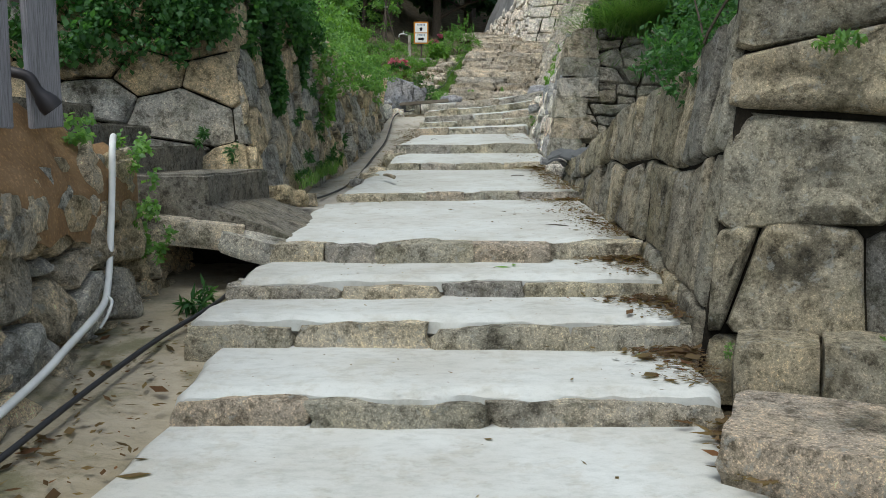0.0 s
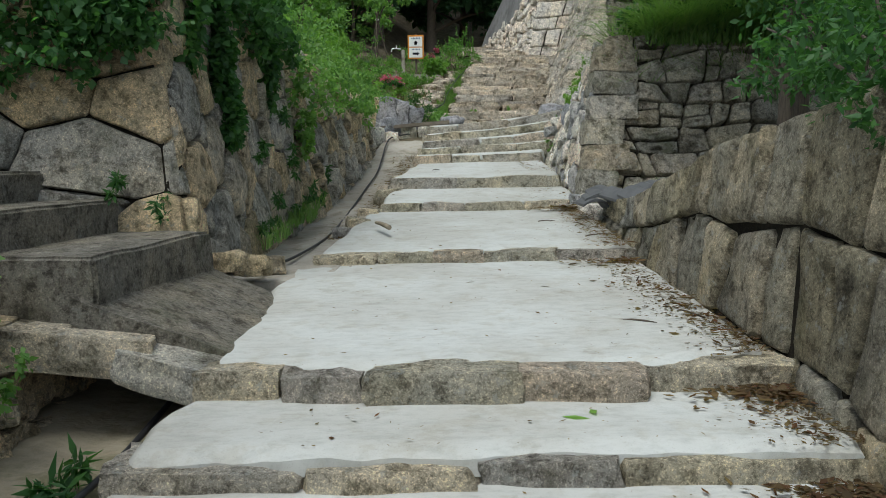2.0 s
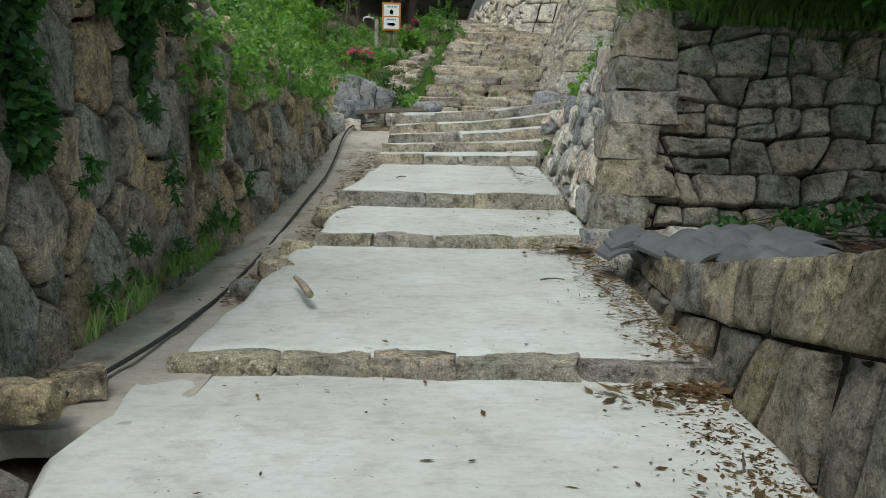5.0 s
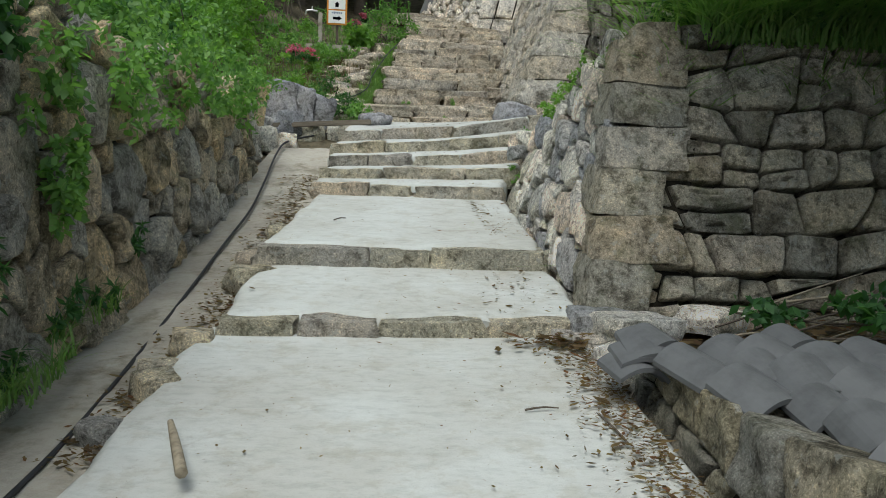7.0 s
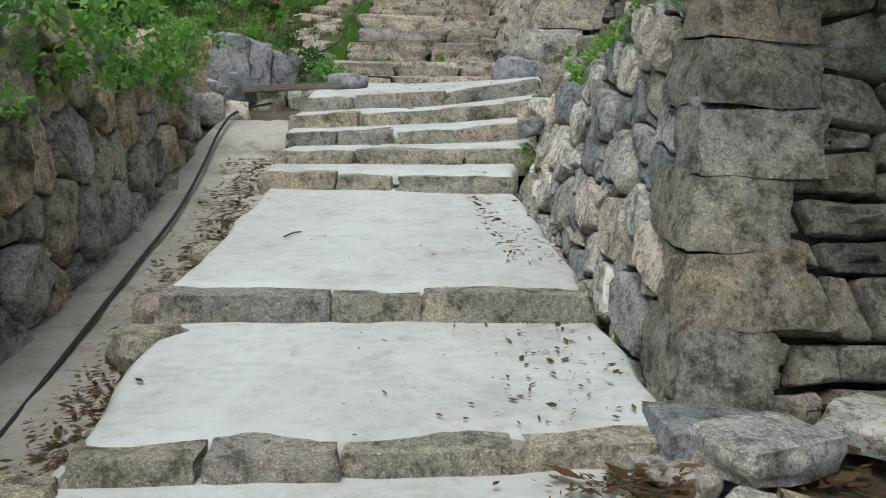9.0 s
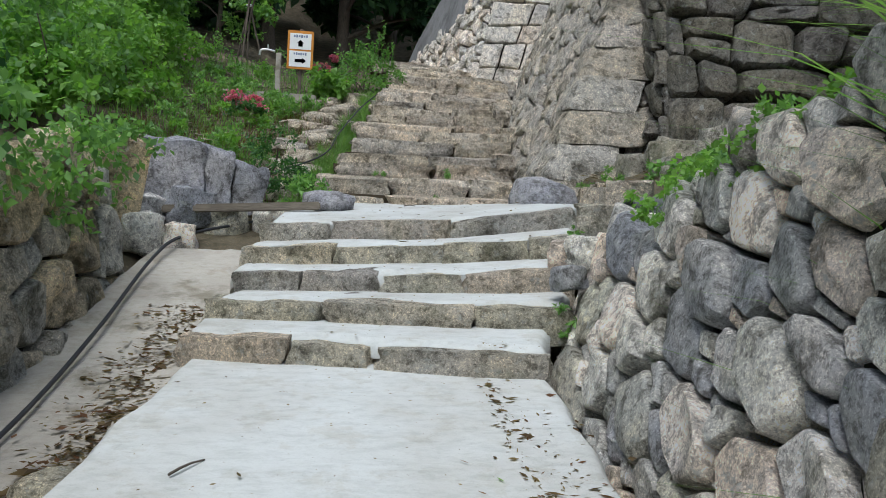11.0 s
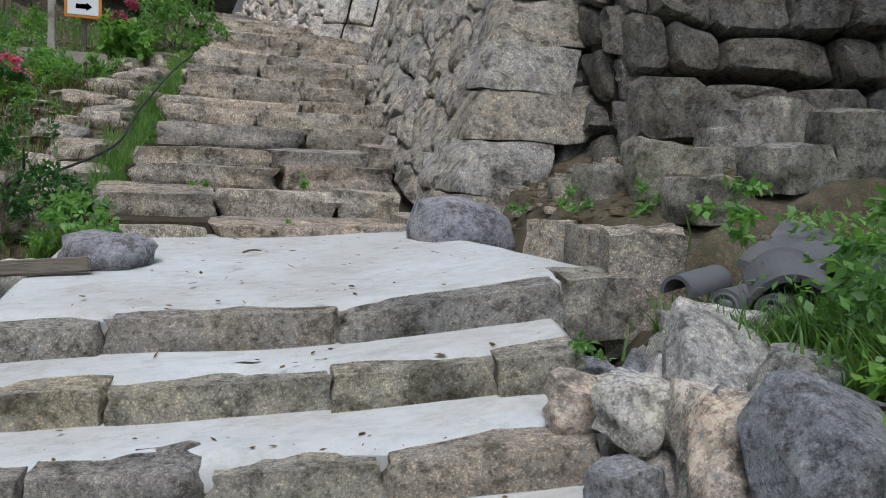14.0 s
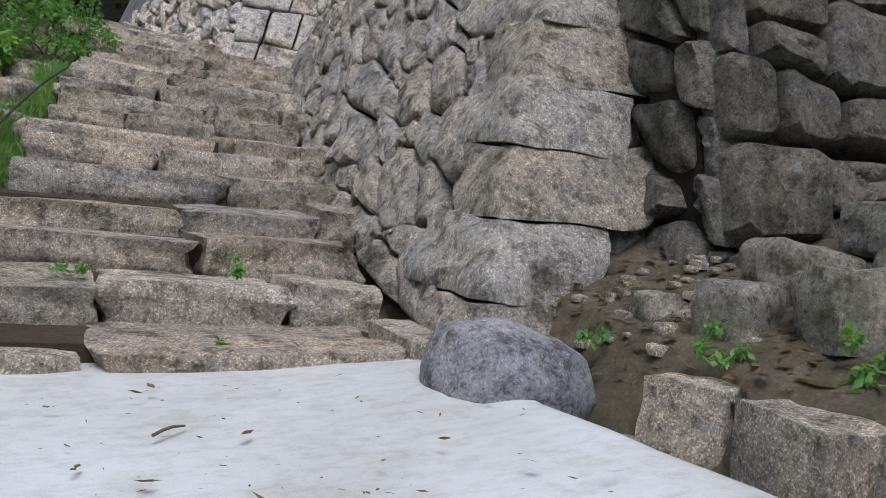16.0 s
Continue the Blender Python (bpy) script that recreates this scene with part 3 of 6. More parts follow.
RIGHT_X = [(-60, 3.2), (4.2, 3.2), (4.9, 1.75), (12.4, 1.75), (12.9, 2.05), (17.4, 2.2), (18.2, 2.25), (20.2, 2.35), (24, 2.7), (28.7, 3.4), (36, 2.3), (60, 3)]
RIGHT_Z = [(-60, -3), (3.5, 0.3), (4.6, 1.9), (7.7, 1.6), (9.0, 1.36), (11.8, 1.05), (13.0, 1.12), (13.8, 3.05), (15.2, 2.95), (16.3, 2.5), (17.7, 2.35), (18.5, 2.62), (20.1, 2.72), (22.9, 3.3), (36, 6.0), (48, 9.5), (75, 34), (120, 55), (400, 60)]


def ground_z(x, y):
    zc = lerp_table(PATH_Z, y)
    xl, xr = lerp_table(LEFT_X, y), lerp_table(RIGHT_X, y)
    if x < xl:
        z = lerp_table(LEFT_Z, y)
        z += max(0.0, min(xl - x, 12.0) - 0.3) * (0.16 if y > 8.8 else 0.05)
        k = min(1.0, (xl - x) / (0.2 if y < 17.8 else 0.9))
        return zc + (z - zc) * k
    if x > xr:
        z = lerp_table(RIGHT_Z, y)
        out = min(x - xr, 12.0)
        if y > 18:
            z += 0.38 * min(out, 1.8)
        elif y > 13:
            z += 0.14 * out
        else:
            z += 0.05 * out
        k = min(1.0, (x - xr) / (0.2 if y < 17.8 else 0.5))
        z = zc + (z - zc) * k
        inside = min(x - (lerp_table(RIGHT_X, y) + 2.9), y - 23.6)
        if inside > 0:
            z += (9.0 - z) * min(1.0, inside / 0.6) if z < 9.0 else 0.0
        return z
    return zc


xs = np.concatenate([[-400, -200, -100, -60, -40, -28, -20, -15, -12, -10, -8], np.arange(-6.6, 7.0, 0.16), [7.5, 8.5, 10, 12, 15, 20, 28, 40, 60, 100, 200, 400]])
ys = np.concatenate([[-400, -200, -100, -60, -40, -25, -15, -10, -7], np.arange(-5, 37, 0.16), [38, 40, 43, 47, 52, 60, 75, 100, 150, 250, 400]])
gv = [(float(x), float(y), ground_z(x, y) + (0.05 * noise.noise((x * 1.3, y * 1.3, 0)) + 0.025 * noise.noise((x * 5, y * 5, 1)) if abs(x) < 9 else 0)) for y in ys for x in xs]
nx_ = len(xs)
gf = [(j * nx_ + i, j * nx_ + i + 1, (j + 1) * nx_ + i + 1, (j + 1) * nx_ + i) for j in range(len(ys) - 1) for i in range(nx_ - 1)]
ground = link_mesh("ground", gv, gf, GROUND_MAT)
tagged(ground, "brown and mossy earth of the hillside", "ground", kind="structure")

# ---- the stairs ----
# front edge y, height of the tread's edge, left x, right x, riser height, rise to the right per metre
STEPS = [
    (3.98, 0.245, -1.35, 1.4, 0.165, 0.0, 0.0), (4.79, 0.45, -1.52, 1.45, 0.175, 0.0, -0.02), (5.44, 0.585, -1.45, 1.5, 0.13, 0.01, -0.01), (6.26, 0.755, -1.3, 1.5, 0.145, 0.01, -0.03),
    (9.3, 0.945, -1.18, 1.52, 0.09, 0.02, -0.07), (12.27, 1.225, -0.82, 1.58, 0.1, 0.005, 0.0), (13.53, 1.5, -0.76, 1.53, 0.14, 0.01, -0.04), (16.03, 1.835, -0.5, 1.58, 0.145, 0.015, -0.2),
    (16.62, 1.96, -0.44, 1.82, 0.13, 0.04, -0.17), (17.15, 2.09, -0.36, 1.95, 0.14, 0.05, -0.15), (17.6, 2.24, -0.36, 2.08, 0.14, 0.065, -0.16), (18.02, 2.39, -0.3, 2.46, 0.15, 0.075, -0.17),
]
BOW = {3: -0.2, 7: 0.05}


def bow_at(i, x):
    """How far a step's front bends forward at x."""
    ye, ze, xl, xr = STEPS[i][:4]
    k = (x - (xl + xr) / 2 + 0.15) / ((xr - xl) / 2)
    return BOW.get(i, 0.0) * max(0.0, 1 - k * k)


def step_z(x, y):
    """The height of the stairs' surface."""
    z = 0.07 + (y - 4.05) * 0.06
    for i, (ye, ze, xl, xr, h, sr, sk) in enumerate(STEPS):
        if y > ye + sk * (x - 0.5) + bow_at(i, x):
            nxt = STEPS[i + 1] if i + 1 < len(STEPS) else (20.2, 2.64, 0, 0, 0.14, 0.05, 0)
            t = min(1.0, max(0.0, (y - ye) / (nxt[0] - ye)))
            z = ze + (nxt[1] - nxt[4] - ze) * t + rise(sr, x)
    return z


def rise(sr, x):
    """How a step climbs towards its right end."""
    x = min(x, 2.2)
    return sr * x + 0.7 * sr * max(0.0, x - 0.8) ** 2


def wob(a, b, c=0.0, k=1.0):
    return noise.noise((a * k, b * k, c))


def tread(front, back, zf, zb, lf, rf, lb, rb, slope_r, seed, skew=0.0, skew_b=0.0, slope_b=None, mat=CONCRETE, name="concrete_tread", label="pale trowelled concrete stair tread", number=-1):
    """A cast slab: wavy front and side edges, a rounded front lip, thickness."""
    nx, ny = 46, max(6, int((back - front) / 0.07))
    top, verts, faces = [], [], []
    for j in range(ny + 1):
        t = j / ny
        for i in range(nx + 1):
            s = i / nx
            l = lf + (lb - lf) * t + 0.07 * wob(front + t * (back - front) * 2.1, seed, 1.0) + 0.018 * wob((front + t * (back - front)) * 6, seed, 4.0)
            r = rf + (rb - rf) * t + 0.05 * wob(front + t * (back - front) * 2.3, seed, 2.0)
            x = l + (r - l) * s
            y = front + (back - front) * t + (1 - t) * (0.045 * wob(x * 2.2, seed, 3.0) + 0.035 * wob(x * 7, seed, 3.5) + 0.015 * wob(x * 19, seed, 3.7)) + (skew * (1 - t) + skew_b * t) * (x - 0.5) + (bow_at(number, x) * (1 - t) ** 2 if number >= 0 else 0.0)
            z = zf + (zb - zf) * t + rise(slope_r + ((slope_r if slope_b is None else slope_b) - slope_r) * t, x) + 0.009 * wob(x * 1.5, y * 1.5, seed) + 0.004 * wob(x * 6, y * 6, seed)
            if j == 0:
                z -= 0.032 + 0.025 * wob(x * 5, seed, 8.0)
            edge = min(s, 1 - s) * (r - l)
            if edge < 0.06:
                z -= 0.05 * (1 - edge / 0.06) ** 2
            verts.append((x, y, z))
    low = len(verts)
    rim = [i for i in range(nx + 1)] + [j * (nx + 1) + nx for j in range(1, ny + 1)] + [ny * (nx + 1) + i for i in range(nx - 1, -1, -1)] + [j * (nx + 1) for j in range(ny - 1, 0, -1)]
    for k in rim:
        x, y, z = verts[k]
        verts.append((x, y, z - (0.2 if k > nx else 0.07)))
    for j in range(ny):
        for i in range(nx):
            faces.append((j * (nx + 1) + i, j * (nx + 1) + i + 1, (j + 1) * (nx + 1) + i + 1, (j + 1) * (nx + 1) + i))
    for a in range(len(rim)):
        b = (a + 1) % len(rim)
        faces.append((rim[b], rim[a], low + a, low + b))
    faces.append(tuple(low + a for a in range(len(rim))))
    ob = link_mesh(name, verts, faces, mat)
    tagged(ob, label, "step", "stairs of the lane", "structure")
    return ob


def riser_stones(parent, y, z, xl, xr, h, slope_r, seed, widths, mat=STONE_RISER, deep=0.34, proud=0.03, top=-0.04, skew=0.0, square=0.83, number=-1):
    """The row of edging stones under a tread's front."""
    r = random.Random(seed)
    x = xl
    while x < xr - 0.08:
        w = r.uniform(*widths)
        if xr - (x + w) < widths[0] * 0.6:
            w = xr - x
        hh = h + 0.1
        cz = z + top - hh / 2 + rise(slope_r, x + w / 2) + r.uniform(-0.03 if h > 0.14 else -0.015, 0.008)
        v, f = rock_data(w - 0.004, deep, hh * r.uniform(1.0, 1.12), r.uniform(0, 99), square, 0.065, 7)
        cy = y + deep / 2 - proud + r.uniform(-0.02, 0.02) + skew * (x + w / 2 - 0.5) + (bow_at(number, x + w / 2) if number >= 0 else 0.0)
        m = pose(x + w / 2, cy, cz, r.uniform(-2, 2), r.uniform(-1.2, 1.2) - math.degrees(rise(slope_r, x + w) - rise(slope_r, x)) / w, r.uniform(-2.5, 2.5) + math.degrees(skew))
        link_mesh("edging_stone", [m @ p for p in v], f, mat, parent)
        x += w


# the lowest slab and the lane behind the camera
tread(-6.0, 4.05, -0.55, 0.085, -2.4, 2.2, -1.4, 1.3, 0.0, 0.5, name="concrete_landing", label="pale concrete lane at the foot of the stairs")
for i, (y, z, xl, xr, h, sr, sk) in enumerate(STEPS):
    last = i == len(STEPS) - 1
    ny_, nz, nl, nr, nh, nsr, nsk = STEPS[i + 1] if not last else (20.2, 2.64, -0.1, 2.15, 0.14, 0.05, 0.0)
    nz_base = nz - nh
    seed = 3.3 * i + 1
    lb = {3: -1.38, 4: -0.95, 7: -0.5}.get(i, max(xl, nl) + 0.02 if nl > xl else xl)
    rb = nr + 0.02 if last else max(xr, min(nr, xr + 0.1))
    t = tread(y + (0.03 if i < 3 else 0.06), ny_ + 0.1, z, nz_base + (0.0 if last else 0.005), xl + 0.015, xr - 0.02 + (0.06 if last else 0), lb, rb, sr, seed, sk, nsk, 0.03 if last else nsr, number=i)
    riser_stones(t, y, z, xl, xr, h, sr, 40 + i, (0.45, 0.95) if i not in (3, 4, 5) else (0.4, 0.75), proud=0.035 if i < 3 else 0.05, skew=sk, top=-0.035 if i < 3 else -0.012, number=i)

# the old stone flight above the platform
for k in range(22):
    y = 20.2 + 0.59 * k if k < 15 else 20.2 + 0.59 * 15 + 0.75 * (k - 15)
    z = 2.64 + 0.1673 * k if k < 15 else 2.64 + 0.1673 * 15 + 0.13 * (k - 15)
    xl = lerp_table([(20.4, -0.05), (22.1, 0.3), (24, 0.5), (26, 0.72), (28, 1.0), (31, 1.1), (36, 0.2)], y)
    xr = lerp_table([(20.4, 2.15), (22.1, 2.4), (24, 2.6), (26, 3.05), (28.4, 3.4), (28.9, 2.75), (31, 2.4), (36, 1.5)], y)
    base = link_mesh("stair_bed", [(xl, y + 0.1, z - 0.3), (xr, y + 0.1, z - 0.3), (xr, y + 0.8, z - 0.3), (xl, y + 0.8, z - 0.3), (xl, y + 0.1, z - 0.04), (xr, y + 0.1, z - 0.04), (xr, y + 0.8, z - 0.04), (xl, y + 0.8, z - 0.04)],
                     [(0, 3, 2, 1), (4, 5, 6, 7), (0, 1, 5, 4), (1, 2, 6, 5), (2, 3, 7, 6), (3, 0, 4, 7)], SOIL, smooth=False)
    tagged(base, "old step of worn uneven granite blocks", "step", "old stone flight", "structure")
    r = random.Random(900 + k)
    x = xl + r.uniform(-0.1, 0.05)
    while x < xr - 0.05:
        w = min(r.uniform(0.55, 1.45), max(0.25, xr - x))
        dp, hh = r.uniform(0.5, 0.72), r.uniform(0.23, 0.3)
        v, f = rock_data(w - 0.015, dp, hh, r.uniform(0, 99), 0.86, 0.06, 7)
        m = pose(x + w / 2, y + dp / 2 - 0.06 + r.uniform(-0.06, 0.06), z - hh / 2 + r.uniform(-0.035, 0.025) + 0.03 * (x - 1), r.uniform(-3, 4), r.uniform(-2.5, 2.5), r.uniform(-4, 4))
        link_mesh("step_stone", [m @ p for p in v], f, STONE_STEP, base)
        x += w

# ---- walls ----
stone_wall("wall_right_front", "tall retaining wall of large squared granite blocks", [(1.5, 4.72, -0.05), (2.4, 4.35, 0.0), (3.6, 3.8, 0.0)], [(1.72, 4.85, 3.1), (2.6, 4.5, 3.1), (3.8, 3.95, 3.1)], (0.9, 0.56), STONE_RIGHT, 11, coursed=(0.22, 0.3), bed=0.05, gap=0.006, roundness=0.07, bulge=0.06, rough=0.045)
stone_wall("wall_right", "long sloping retaining wall of fitted granite blocks", [(1.6, 11.9, 0.72), (1.49, 9.0, 0.45), (1.44, 4.72, -0.1)], [(1.75, 11.9, 1.22), (1.66, 10.0, 1.36), (1.64, 7.7, 1.78), (1.7, 5.7, 2.03), (1.72, 4.8, 2.3)], (0.34, 0.44), STONE_RIGHT, 12, coursed=(0.16, 0.3), joint=0.02, gap=0.006, roundness=0.06, bulge=0.035, rough=0.022, bed=0.03, fan=1.35)
stone_wall("wall_left_front", "end of the retaining wall of large granite blocks above concrete stairs", [(-4.6, 7.75, 0.6), (-1.82, 8.12, 0.6)], [(-4.6, 8.0, 3.3), (-2.15, 8.4, 3.3)], (0.8, 0.46), STONE_LEFT, 13, fitted=(0.7, 1.3), bed=0.05, gap=0.008, roundness=0.05, bulge=0.05, rough=0.03)
stone_wall("wall_left", "retaining wall of large fitted granite stones overgrown with ivy", [(-1.82, 8.12, 0.6), (-1.72, 11.0, 0.7), (-1.66, 12.0, 0.75)], [(-2.15, 8.4, 3.3), (-1.98, 11.0, 3.2), (-1.92, 12.0, 3.15)], (0.36, 0.4), STONE_LEFT, 14, fitted=(0.5, 1.4), bed=0.08, joint=0.008, gap=0.011, roundness=0.06, bulge=0.05, rough=0.02)
stone_wall("wall_left_upper", "rough garden wall of smaller brown and grey stones", [(-1.66, 12.0, 0.75), (-1.6, 13.0, 0.8), (-1.2, 17.9, 1.6)], [(-1.92, 12.0, 3.15), (-1.85, 13.0, 3.1), (-1.45, 17.9, 2.75)], (0.3, 0.31), STONE_LEFT, 24, fitted=(0.4, 1.6), bed=0.07, gap=0.01, roundness=0.07, bulge=0.07, rough=0.035)
stone_wall("wall_dry_front", "front of a rough dry-stone wall with squared corner stones", [(1.62, 12.45, 0.95), (6.5, 12.6, 1.0)], [(2.02, 13.35, 3.2), (6.5, 13.5, 3.4)], (0.38, 0.33), STONE_DRY_MOSSY_SHADED, 15, skip=(0.18, 0), crisp=30, coursed=(0.34, 0.34, 0.35), gap=0.01, roundness=0.09, bulge=0.075, rough=0.035)
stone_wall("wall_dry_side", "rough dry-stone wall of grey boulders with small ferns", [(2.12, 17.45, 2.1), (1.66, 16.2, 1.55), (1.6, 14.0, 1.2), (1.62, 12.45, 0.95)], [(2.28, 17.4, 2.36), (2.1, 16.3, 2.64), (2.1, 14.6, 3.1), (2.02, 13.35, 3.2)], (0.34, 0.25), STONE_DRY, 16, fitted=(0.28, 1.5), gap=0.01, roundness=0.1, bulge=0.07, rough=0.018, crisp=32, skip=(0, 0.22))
stone_wall("wall_castle_side", "high battered castle wall of rough granite along the old stairs", [(3.6, 28.8, 4.6), (3.1, 26.3, 3.95), (2.65, 24.0, 3.3), (2.3, 20.0, 2.5)], [(5.3, 28.8, 9.6), (4.95, 26.4, 8.9), (4.75, 24.6, 8.3), (4.55, 22.75, 7.6)], (0.52, 0.4), STONE_KEEP, 17, skip=(0, 0.5), fitted=(0.4, 1.5), bed=0.08, gap=0.011, roundness=0.08, bulge=0.06, rough=0.028)
stone_wall("wall_castle_front", "battered castle corner of large rough granite blocks", [(2.3, 20.0, 2.5), (4.3, 20.3, 2.9)], [(4.55, 22.75, 7.6), (6.2, 22.7, 7.9)], (0.85, 0.46), STONE_KEEP, 18, skip=(0.5, 0), coursed=(0.3, 0.3, 0.15), bed=0.08, gap=0.009, roundness=0.05, bulge=0.06, rough=0.03)
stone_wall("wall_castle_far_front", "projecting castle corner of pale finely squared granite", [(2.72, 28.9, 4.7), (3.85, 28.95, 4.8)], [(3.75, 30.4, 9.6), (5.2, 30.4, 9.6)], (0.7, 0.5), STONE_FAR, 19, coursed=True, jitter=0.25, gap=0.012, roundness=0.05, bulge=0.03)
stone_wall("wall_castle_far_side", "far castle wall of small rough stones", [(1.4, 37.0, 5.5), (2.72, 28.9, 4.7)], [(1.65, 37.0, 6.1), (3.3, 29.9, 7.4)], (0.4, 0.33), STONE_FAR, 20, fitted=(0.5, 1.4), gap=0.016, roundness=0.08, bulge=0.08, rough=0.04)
stone_wall("wall_castle_dark", "shaded castle wall of rounded boulders, the shade put into their colour", [(3.62, 19.72, 2.9), (9.0, 19.2, 3.0)], [(3.62, 20.9, 7.5), (9.0, 20.4, 7.5)], (0.7, 0.42), STONE_KEEP_SHADED, 21, coursed=(0.35, 0.35, 0.3), gap=0.01, roundness=0.14, bulge=0.13, rough=0.03, depth=0.3)
stone_wall("wall_castle_dark_end", "end of the shaded castle wall", [(3.75, 20.7, 3.1), (3.62, 19.76, 2.9)], [(3.75, 21.9, 7.5), (3.62, 20.94, 7.5)], (0.6, 0.34), STONE_KEEP_SHADED, 22, jitter=0.5, gap=0.016, roundness=0.14, bulge=0.1, rough=0.03)
quoins("squared stone at the corner of the dry wall", "corner stones of the dry wall", (1.6, 12.43, 0.95), (2.0, 13.33, 3.15), 7, 0.6, 0.36, 0.315, STONE_DRY_MOSSY_SHADED, 5)
quoins("large rough granite block of the castle's battered corner", "corner stones of the castle", (2.28, 19.97, 2.5), (4.53, 22.72, 7.6), 13, 0.95, 0.5, 0.4, STONE_KEEP, 6)
# smooth upper part of the far castle wall
pv = [(1.6, 37.0, 5.9), (3.2, 29.9, 7.2), (3.9, 30.6, 10.6), (2.0, 37.0, 7.0)]
plaster = link_mesh("wall_castle_render", [(x, y, z) for x, y, z in pv] + [(x + 0.5, y + 0.15, z) for x, y, z in pv], [(0, 1, 2, 3), (7, 6, 5, 4), (0, 4, 5, 1), (1, 5, 6, 2), (2, 6, 7, 3), (3, 7, 4, 0)], PLASTER_FAR, smooth=False)
tagged(plaster, "smooth grey rendered top of the far castle wall", "wall", kind="structure")

# ---- left of the first steps: gutter, culvert, side stairs, rubble bank ----
def slab_mesh(name, rows, mat, label, category="paving", amp=0.012, thick=0.12, kind="structure"):
    """A bumpy strip: rows of (left point, right point) along it, with thickness."""
    n = 14
    pts = []
    fine = []
    for (la, ra), (lb, rb) in zip(rows, rows[1:]):
        steps = max(2, int((Vector(lb) - Vector(la)).length / 0.12))
        for k in range(steps):
            t = k / steps
            fine.append((Vector(la).lerp(Vector(lb), t), Vector(ra).lerp(Vector(rb), t)))
    fine.append((Vector(rows[-1][0]), Vector(rows[-1][1])))
    for l, r in fine:
        for i in range(n + 1):
            p = l.lerp(r, i / n)
            p.z += amp * wob(p.x * 3, p.y * 3, 2.2) + amp * 0.5 * wob(p.x * 11, p.y * 11, 7.1)
            pts.append(p)
    m, faces = len(fine), []
    base = len(pts)
    pts += [p - Vector((0, 0, thick)) for p in pts]
    for j in range(m - 1):
        for i in range(n):
            q = (j * (n + 1) + i, j * (n + 1) + i + 1, (j + 1) * (n + 1) + i + 1, (j + 1) * (n + 1) + i)
            faces.append(q)
            faces.append(tuple(base + k for k in reversed(q)))
        a, b = j * (n + 1), (j + 1) * (n + 1)
        faces.append((a, b, base + b, base + a))
        faces.append((b + n, a + n, base + a + n, base + b + n))
    for i in range(n):
        faces.append((i + 1, i, base + i, base + i + 1))
        a = (m - 1) * (n + 1) + i
        faces.append((a, a + 1, base + a + 1, base + a))
    ob = link_mesh(name, pts, faces, mat)
    return tagged(ob, label, category, kind=kind)


GUTTER_MAT = concrete_mat("stained_gutter_concrete", (0.42, 0.37, 0.28), (0.3, 0.26, 0.18), (0.15, 0.145, 0.075), 0.48, 0.7)
slab_mesh("gutter", [((-2.4, -3.0, -0.5), (-1.5, -3.0, -0.5)), ((-2.3, 2.8, -0.02), (-1.5, 2.8, -0.08)), ((-2.25, 4.0, 0.14), (-1.3, 4.0, 0.02)), ((-2.25, 5.0, 0.27), (-1.35, 5.0, 0.22)), ((-2.3, 7.4, 0.42), (-1.2, 7.4, 0.4))], GUTTER_MAT, "stained concrete gutter beside the stairs", "gutter", 0.03)
stone_wall("wall_rubble", "rubble retaining bank of brown field stones", [(-2.15, -1.0, -0.4), (-2.15, 3.5, -0.05), (-2.2, 6.2, 0.2)], [(-2.36, -1.0, 1.2), (-2.36, 3.5, 1.28), (-2.36, 6.2, 1.38)], (0.3, 0.26), STONE_LEFT, 31, fitted=(0.4, 1.7), gap=0.012, roundness=0.14, bulge=0.1, rough=0.05, back=CLAY)
slab_mesh("clay_bank", [((-2.5, -1.0, 1.6), (-2.24, -1.0, 1.15)), ((-2.42, 3.5, 1.7), (-2.2, 3.5, 1.2)), ((-2.38, 4.6, 1.66), (-2.19, 4.6, 1.2)), ((-2.5, 6.15, 1.5), (-2.26, 6.15, 1.25))], CLAY, "bare orange clay bank above the rubble", "earth bank", 0.12, 0.3)
rc = random.Random(63)
for k in range(26):
    y, v = rc.uniform(3.3, 6.0), rc.random()
    sz = rc.uniform(0.12, 0.26)
    tagged(rock("bank_stone", (-2.24 - 0.1 * v, y, 0.98 + 0.36 * v), (sz * 0.7, sz * 1.2, sz * 0.85), 260 + k, STONE_LEFT, (rc.uniform(-15, 15), rc.uniform(-10, 10), rc.uniform(-20, 20)), 0.6, 0.12), "brown field stone bedded in the clay bank", "stone", "stones in the clay bank")
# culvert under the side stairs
# Near-black sheet: the culvert's inner shade put into its colour.
slab_mesh("culvert_back", [((-2.6, 7.35, 0.2), (-2.6, 7.4, 0.8)), ((-1.1, 7.35, 0.2), (-1.1, 7.4, 0.7))], JOINT, "near-black sheet for the shade inside the culvert", "wall", 0.03, 0.1)
stone_wall("wall_culvert_side", "rubble side of the culvert", [(-2.2, 6.2, 0.2), (-2.25, 7.35, 0.3)], [(-2.25, 6.2, 0.85), (-2.3, 7.35, 0.85)], (0.28, 0.2), STONE_LEFT, 33, jitter=0.8, gap=0.012, bulge=0.06, rough=0.04)


